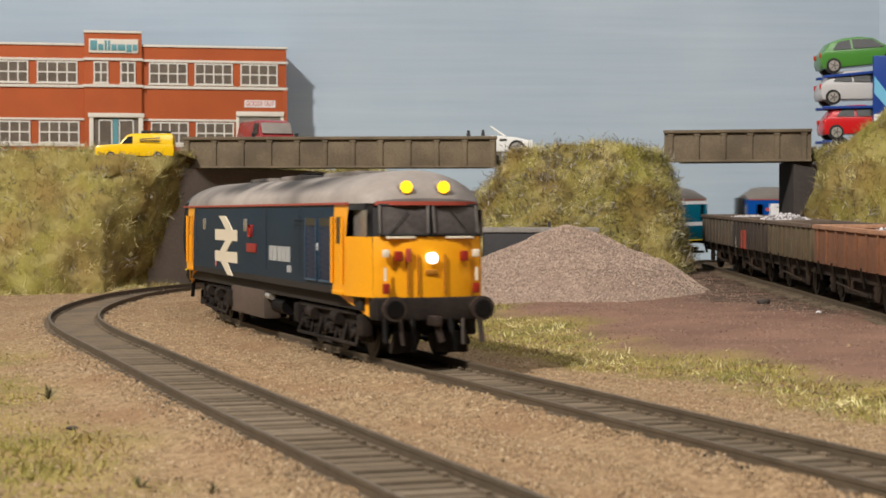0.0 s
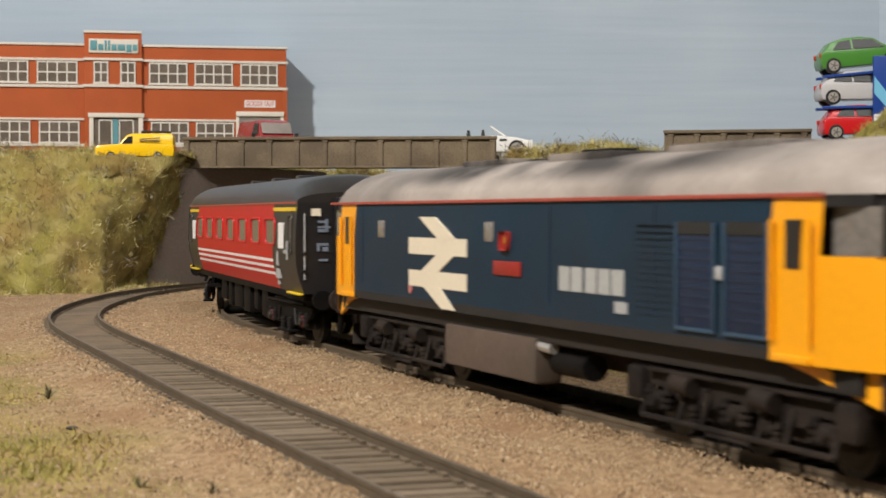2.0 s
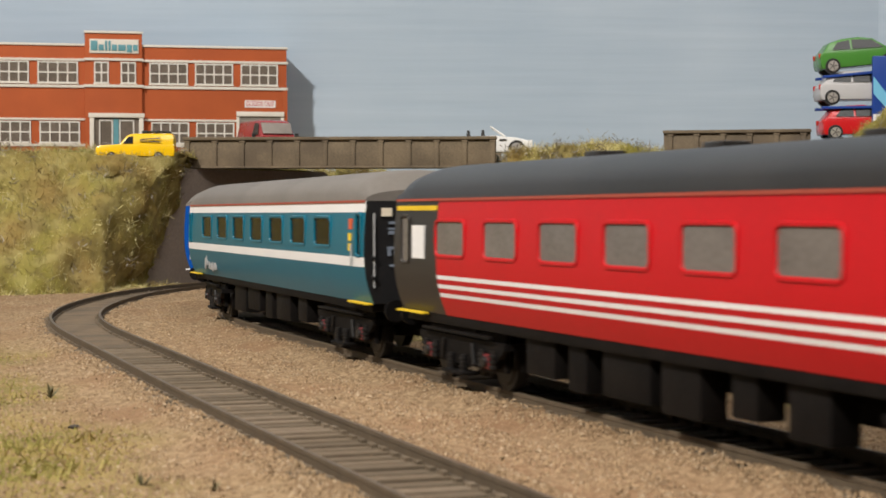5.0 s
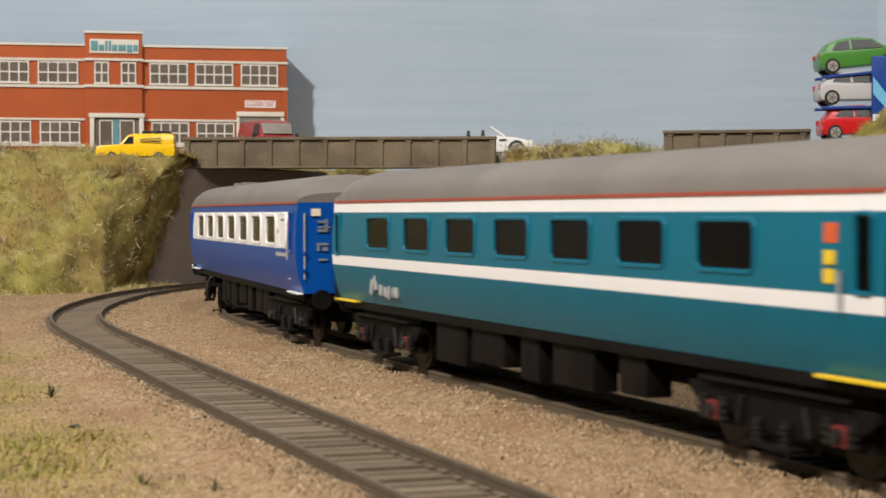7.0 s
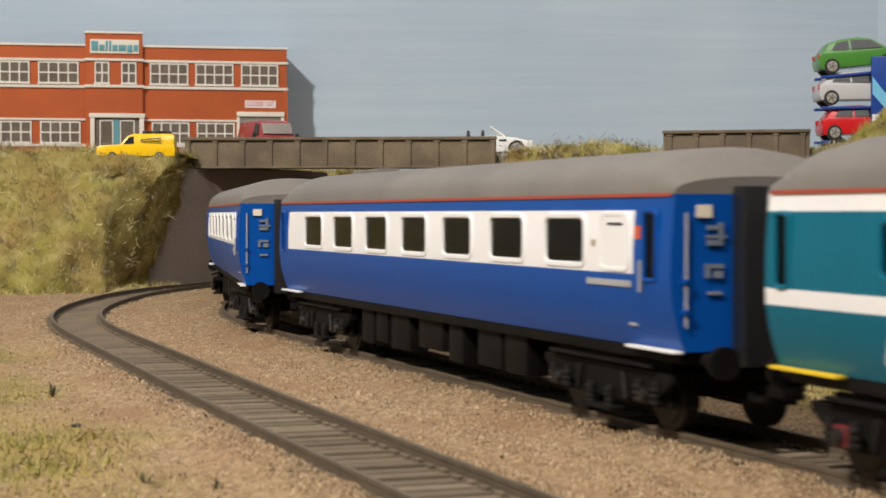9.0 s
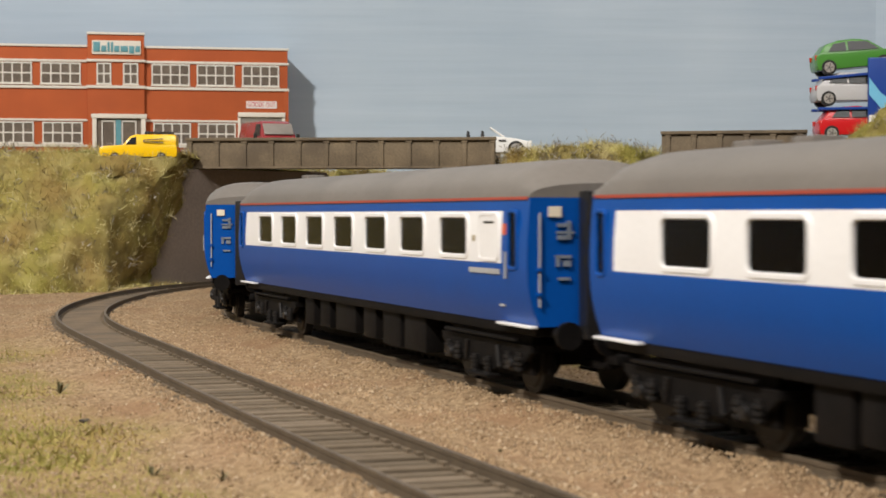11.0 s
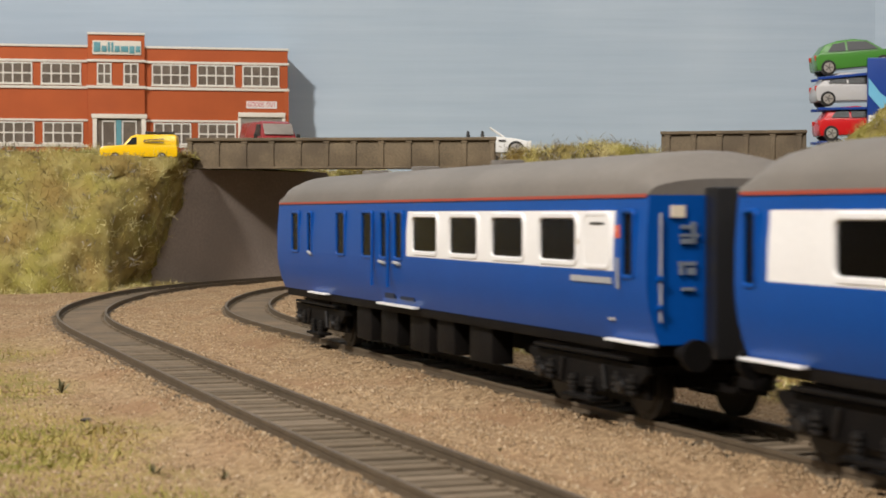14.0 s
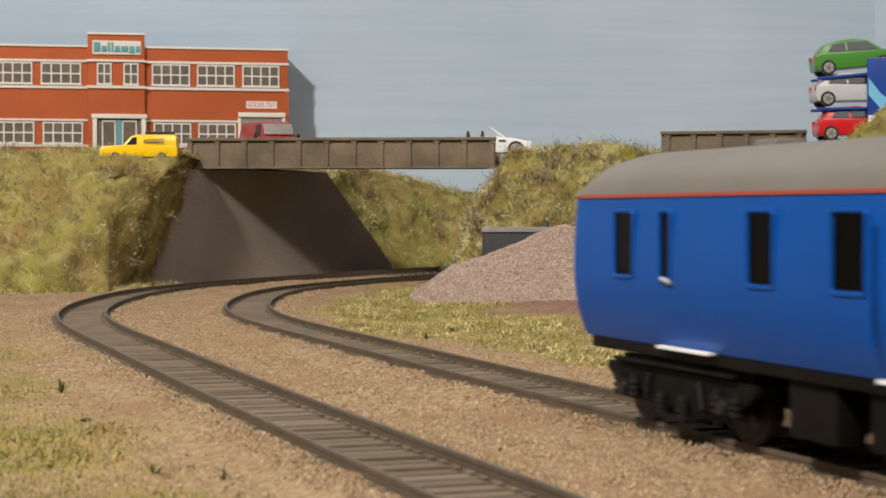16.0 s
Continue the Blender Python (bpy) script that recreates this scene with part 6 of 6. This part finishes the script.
        part("shield", box(-0.0080, -0.0066, *sorted((s * L_HW, s * (L_HW + 0.0004))), 0.0318, 0.0332, 0.0003), M_ORANGEDARK, crest)
        for k in range(5):
            x = 0.0198 + k * 0.0056 + (0.0006 if k > 1 else 0)
            for q in ((x, x + 0.0048, 0.0236, 0.0281),):
                part("number_mark", box(q[0], q[1], *sorted((s * L_HW, s * (L_HW + 0.0002))), q[2], q[3]), M_STEEL_WHITE, side, "pale number bar")
        part("number_mark", box(0.0440, 0.0490, *sorted((s * L_HW, s * (L_HW + 0.0002))), 0.0206, 0.0226), M_GREYTEXT, side, "faint small number bar")
        part("overload_spot", tube((-0.0672, s * (L_HW - 0.0002), 0.0204), (-0.0672, s * (L_HW + 0.0002), 0.0204), 0.0012, seg=12), M_SPOT, side, "small pink warning spot")
        for x in (-0.105, 0.0150, 0.0590):
            part("panel_seam", box(x - 0.00012, x + 0.00012, *sorted((s * L_HW, s * (L_HW + 0.00012))), 0.0207, 0.0398), M_NAVY, side)
        part("cantrail", box(-END[-1] + 0.003, 0.1100, *sorted((s * (L_HW - 0.0012), s * (L_HW - 0.0001))), L_GUT - 0.0003, L_GUT + 0.0003), M_CANT, top, "orange-red cantrail line")
    # roof
    n, seg, verts, faces = 110, 16, [], []
    for i in range(n + 1):
        x = -END[-1] + 0.001 + (END[1] + END[-1] - 0.002) * i / n
        e = min(END[1] - 0.001 - x, x + END[-1] - 0.001) / 0.0105
        drop = 1.0 if e >= 1 else 0.15 + 0.85 * e ** 0.85
        hw = (nose(x) - 0.0006)
        for k in range(seg + 1):
            a = math.pi * k / seg
            c, q = math.cos(a), math.sin(a)
            verts.append((x, hw * math.copysign(abs(c) ** 1.1, c), L_GUT + (L_TOP - L_GUT) * drop * q ** 0.95))
    m = seg + 1
    for i in range(n):
        for k in range(seg):
            faces.append((i * m + k, i * m + k + 1, (i + 1) * m + k + 1, (i + 1) * m + k))
    faces += [tuple(range(m)), tuple(n * m + k for k in range(m - 1, -1, -1))]
    roof = mesh_of("roof", verts, faces, sooty(M_LOCOROOF), top, "pale grey weathered roof with soot", 45)
    for x0, x1, w in ((-0.012, 0.018, 0.007), (0.040, 0.075, 0.006), (-0.065, -0.035, 0.006)):
        part("roof_hatch", box(x0, x1, -w, w, L_TOP - 0.0014, L_TOP + 0.0006, 0.0004), M_LOCOROOF, roof)
    part("exhaust", box(-0.004, 0.010, -0.003, 0.003, L_TOP - 0.001, L_TOP + 0.0014, 0.0004), M_BLACK, roof, "sooty exhaust port")
    # cab ends
    for e in (-1, 1):
        xf = END[e]
        w0, w1 = nose(e * xf) - 0.0001, nose(e * xf) - 0.0007
        bm = bmesh.new()
        zf = [0.0118, 0.0165, 0.0200, 0.0240, 0.0285, 0.0320, 0.0388, L_GUT]
        rows = []
        for z in zf:
            lean = 0.0022 * max(0.0, (z - 0.028) / 0.0125)
            row = []
            for u in (-1, -0.85, -0.5, 0, 0.5, 0.85, 1):
                bow = 0.0035 * (1 - abs(u) ** 2.6)
                row.append(bm.verts.new((e * (xf + bow - lean), u * (w0 if z < 0.03 else w1 + (w0 - w1) * (L_GUT - z) / 0.0115), z)))
            rows.append(row)
        for j in range(len(zf) - 1):
            for i in range(6):
                f = bm.faces.new((rows[j][i], rows[j][i + 1], rows[j + 1][i + 1], rows[j + 1][i]))
                f.material_index = 1 if zf[j] >= 0.0319 else 0
        front = part("cab_front", bm, [M_YELLOW, M_ENDBLACK], top, "yellow cab end with black window surround", 40)
        for s in (-1, 1):
            bm = box(-0.0003, 0.0003, -0.0062, 0.0062, -0.0036, 0.0036, 0.0002)
            pane = part("windscreen", bm, M_SCREENDARK, front, "dark windscreen")
            pane.matrix_basis = pose(e * (xf + 0.0014), s * 0.0068, 0.0363, 0, e * -10, -e * s * -9)
            bm = bmesh.new()
            for q in ((-0.0065, 0.0065, -0.0040, -0.0036), (-0.0065, 0.0065, 0.0036, 0.0040), (-0.0065, -0.0062, -0.0036, 0.0036), (0.0062, 0.0065, -0.0036, 0.0036)):
                add_box(bm, -0.0005, 0.0006, q[0], q[1], q[2], q[3])
            fr = part("screen_frame", bm, M_TRIM, front)
            part("pillar", box(0.0002, 0.0009, *sorted((-s * 0.0065, -s * 0.0059)), -0.0036, 0.0036, 0.0002), M_PILLAR, pane, "grey window pillar")
            part("pillar", box(0.0002, 0.0009, *sorted((s * 0.0059, s * 0.0065)), -0.0036, 0.0036, 0.0002), M_PILLAR, pane, "grey window pillar")
            fr.matrix_basis = pane.matrix_basis.copy()
            part("wiper", tube((0.0007, s * 0.004, -0.0040), (0.0008, -s * 0.001, 0.0020), 0.00014, seg=6), M_TRIM, pane)
            part("sill_rail", box(e * (xf + 0.0022) - 0.0006, e * (xf + 0.0022) + 0.0009, s * 0.0078 - 0.0038, s * 0.0078 + 0.0038, 0.0315, 0.0321, 0.0002), M_CREAM, front, "pale handrail under the window")
            part("lamp_iron", box(e * (xf + 0.003) - 0.0008, e * (xf + 0.003) + 0.0012, s * 0.0120 - 0.0008, s * 0.0120 + 0.0008, 0.0268, 0.0288, 0.0004), M_CREAM, front, "cream lamp bracket")
            part("tail_lamp", box(e * (xf + 0.003) - 0.0008, e * (xf + 0.003) + 0.0014, s * 0.0088 - 0.0010, s * 0.0088 + 0.0010, 0.0258, 0.0284, 0.0005), M_TAIL, front, "red tail lamp")
            part("lamp_housing", tube((e * (xf - 0.012), s * 0.0050, 0.0447), (e * (xf - 0.0022), s * 0.0050, 0.0447), 0.0017, seg=18), M_LOCOROOF, front)
            part("marker_lamp", tube((e * (xf - 0.0024), s * 0.0050, 0.0447), (e * (xf - 0.0018), s * 0.0050, 0.0447), 0.0016, seg=18), M_MARKER, front, "lit amber lamp on the roof front")
            hose = tube((e * (xf + 0.004), s * 0.0125, 0.0125), (e * (xf + 0.006), s * 0.0128, 0.0052), 0.0008, seg=8)
            part("brake_hose", hose, M_BUFFER if s > 0 else M_BLACK, front)
            hose = tube((e * (xf + 0.003), s * 0.0050, 0.0125), (e * (xf + 0.0055), s * 0.0055, 0.0030), 0.0008, seg=8)
            part("brake_hose", hose, M_BLACK, front)
            part("jumper", box(e * (xf + 0.003) - 0.0005, e * (xf + 0.003) + 0.0012, s * 0.0120 - 0.0008, s * 0.0120 + 0.0008, 0.0176, 0.0202, 0.0003), M_TAIL, front, "red jumper socket")
            bm = tube((e * (xf + 0.001), s * 0.0116, 0.0140), (e * (xf + 0.0090), s * 0.0116, 0.0140), 0.0018, seg=12)
            add_tube(bm, (e * (xf + 0.0088), s * 0.0116, 0.0140), (e * (xf + 0.0100), s * 0.0116, 0.0140), 0.0031, seg=24)
            buf = part("buffer", bm, M_BUFFER, front, "rusty round buffer")
            part("buffer_face", tube((e * (xf + 0.0099), s * 0.0116, 0.0140), (e * (xf + 0.0103), s * 0.0116, 0.0140), 0.0024, 0.0021, 20), M_BLACK, buf, "greasy black buffer face")
        bm, loops = bmesh.new(), []
        for k in range(13):
            u = k / 6 - 1
            gx = e * (xf + 0.0040 * (1 - abs(u) ** 2.6) - 0.0018)
            loops.append([bm.verts.new((gx + dx, u * w1, L_GUT + dz)) for dx, dz in ((0.0005, -0.0005), (0.0005, 0.0005), (-0.0005, 0.0005), (-0.0005, -0.0005))])
        for p, q in zip(loops, loops[1:]):
            for k in range(4):
                bm.faces.new((p[k], p[(k + 1) % 4], q[(k + 1) % 4], q[k]))
        bm.faces.new(loops[0])
        bm.faces.new(loops[-1][::-1])
        part("front_gutter", bm, M_CANT, front, "orange-red gutter over the windscreens")
        for y, z0, z1 in ((-0.0122, 0.0208, 0.0242), (0.0122, 0.0208, 0.0242)):
            part("handrail", tube((e * (xf + 0.0034), y, z0), (e * (xf + 0.0034), y, z1), 0.0004, seg=6), M_CREAM, front, "pale upright handrail")
        part("headlamp", tube((e * (xf + 0.0028), 0.0, 0.0266), (e * (xf + 0.0044), 0.0, 0.0266), 0.0015, seg=18), M_HEADLAMP, front, "lit white headlamp")
        for y in (-0.0035, 0.0035, -0.0062):
            part("door_line", box(e * (xf + 0.0034) - 0.0004, e * (xf + 0.0034) + 0.0005, y - 0.0002, y + 0.0002, 0.0175, 0.0275), M_ORANGEDARK, front)
        part("red_mark", box(e * (xf + 0.0034) - 0.0003, e * (xf + 0.0034) + 0.0008, -0.0068, -0.0056, 0.0256, 0.0290, 0.0002), M_RED_MARK, front)
        part("plate", box(e * (xf + 0.0034) - 0.0003, e * (xf + 0.0034) + 0.0005, -0.0016, 0.0016, 0.0224, 0.0236, 0.0002), M_ORANGEDARK, front)
        part("buffer_beam", box(*sorted((e * (xf - 0.004), e * (xf + 0.0040))), -0.0146, 0.0146, 0.0108, 0.0166, 0.0006), M_GRIME, front, "grimy black buffer beam")
        for s in (-1, 1):
            part("snow_plough", box(-0.0006, 0.0006, -0.0042, 0.0042, 0.0020, 0.0078, 0.0004), M_GRIME, front).matrix_basis = pose(e * (xf - 0.0006), s * 0.0068, 0.0004, 0, e * 16, -e * s * 22)
            part("air_pipe", tube((e * (xf + 0.0035), s * 0.0084, 0.0112), (e * (xf + 0.0052), s * 0.0080, 0.0046), 0.0006, seg=8), M_BUFFER, front)
        bm = box(*sorted((e * (xf + 0.003), e * (xf + 0.009))), -0.0012, 0.0012, 0.0095, 0.0120, 0.0004)
        add_tube(bm, (e * (xf + 0.007), 0, 0.011), (e * (xf + 0.0075), 0.0015, 0.0055), 0.0009, seg=8)
        part("coupling_hook", bm, M_BUFFER, front)
        part("cab_seat", box(*sorted((e * (xf - 0.014), e * (xf - 0.010))), -0.012, 0.012, 0.018, 0.030, 0.0006), M_SEAT, top)
    part("underframe", box(-0.130, 0.117, -0.0158, 0.0158, 0.0128, 0.0166, 0.0004), M_SKIRT, top)
    for s in (-1, 1):
        part("fuel_tank", box(-0.048, 0.004, s * 0.0135 - 0.003, s * 0.0135 + 0.003, 0.0045, 0.0135, 0.0008), M_TANK, top, "brown grimy fuel tank")
        part("air_tank", tube((0.008, s * 0.0125, 0.0092), (0.024, s * 0.0125, 0.0092), 0.0026, seg=12), M_BLACK, top)
        part("silver_pipe", tube((0.0005, s * 0.0150, 0.0122), (0.010, s * 0.0150, 0.0118), 0.0011, seg=8), M_ALLOY, top, "bare metal pipe")
    bogs = [bogie(top, x, 0.0071, 0.0262, None, 3, 0.066) for x in (0.080, -0.080)]
    return top, bogs


M_SCREENDARK = mat("cab_screen", (0.075, 0.066, 0.064), 0.12, 0, 0.35, 90, 900, 0)
# Opaque grey carries the side glass's reflection in its base colour.
M_SIDEGLASS = mat("reflection_grey_glass", (0.19, 0.175, 0.16), 0.2, 0, 0.4, 90, 900, 0)
M_PILLAR = mat("grey_pillar", (0.12, 0.108, 0.10), 0.5)
M_STEEL_WHITE = mat("faded_white_number", (0.36, 0.37, 0.37), 0.6)
M_SPOT = mat("faded_pink_spot", (0.45, 0.16, 0.15), 0.6)
M_ORANGEDARK = mat("dull_orange", (0.38, 0.15, 0.01), 0.5)

TRAIN = [(build_loco(), 0.080)]
TRAIN.append((coach("red and charcoal saloon coach with white stripes", HALF, [M_CHAR, M_WHITE, M_RED], red_colour, M_ROOFDARK, seven(0.0855, 0.0296, 0.0178), [(0.1225, 0.0050), (-0.1225, 0.0050)], RED_Z,
                    (-0.101, 0.0905), (0.0192, 0.0201, 0.0212, 0.0221, 0.0232, 0.0241), M_RED, M_ENDBLACK, M_STEP, M_REDSPRING, (-0.05, 0.0, 0.05), red_marks, M_PANE_GREY), 0.093))
TRAIN.append((coach("teal saloon coach with two white bands", HALF, [M_TEAL, M_WHITE], teal_colour, M_ROOF, seven(0.0870, 0.0296, 0.0180), [(0.1256, 0.0042), (-0.1262, 0.0036)], (0.0292, 0.0367),
                    (), (0.0243, 0.0268, 0.0382), M_TEAL, M_ENDBLACK, M_STEP, M_REDSPRING, (), teal_marks), 0.093))
TRAIN.append((blue_coach("blue and white saloon coach with grey roof", (-0.08, -0.1)), 0.093))
TRAIN.append((blue_coach("second blue and white saloon coach with grey roof", (-0.1,)), 0.093))
TRAIN.append((brake_coach(), 0.093))

SPEED, S_LAST, PITCH = 0.1149, 0.42, 0.2858
SHIFT = (-0.0055, 0.0018, 0.0010, 0.0055, 0.0100, 0.0150)


def motions():
    """The train runs towards the camera at an even pace; bogies follow the curve."""
    for i, ((top, bogs), half_base) in enumerate(TRAIN):
        rows, turn = [], [[], []]
        for k in range(81):
            t = k * 0.2
            mid = S_LAST - SPEED * (t - 14) + (i - 5) * PITCH + SHIFT[i]
            a, ha = on_line(mid - half_base)
            b, hb = on_line(mid + half_base)
            d = a - b
            yaw = math.atan2(d.y, d.x)
            c = (a + b) / 2
            rows.append((t, Matrix.Translation((c.x, c.y, c.z + RAIL_TOP)) @ Euler((0, -math.atan2(d.z, math.hypot(d.x, d.y)), yaw)).to_matrix().to_4x4()))
            for j, (h, x) in enumerate(((ha, bogs[0].location.x), (hb, bogs[1].location.x))):
                rel = (h + math.pi - yaw + math.pi) % (2 * math.pi) - math.pi
                turn[j].append((t, pose(x, 0, 0, 0, 0, math.degrees(rel))))
        walk(top, rows)
        for j in (0, 1):
            walk(bogs[j], turn[j])


motions()
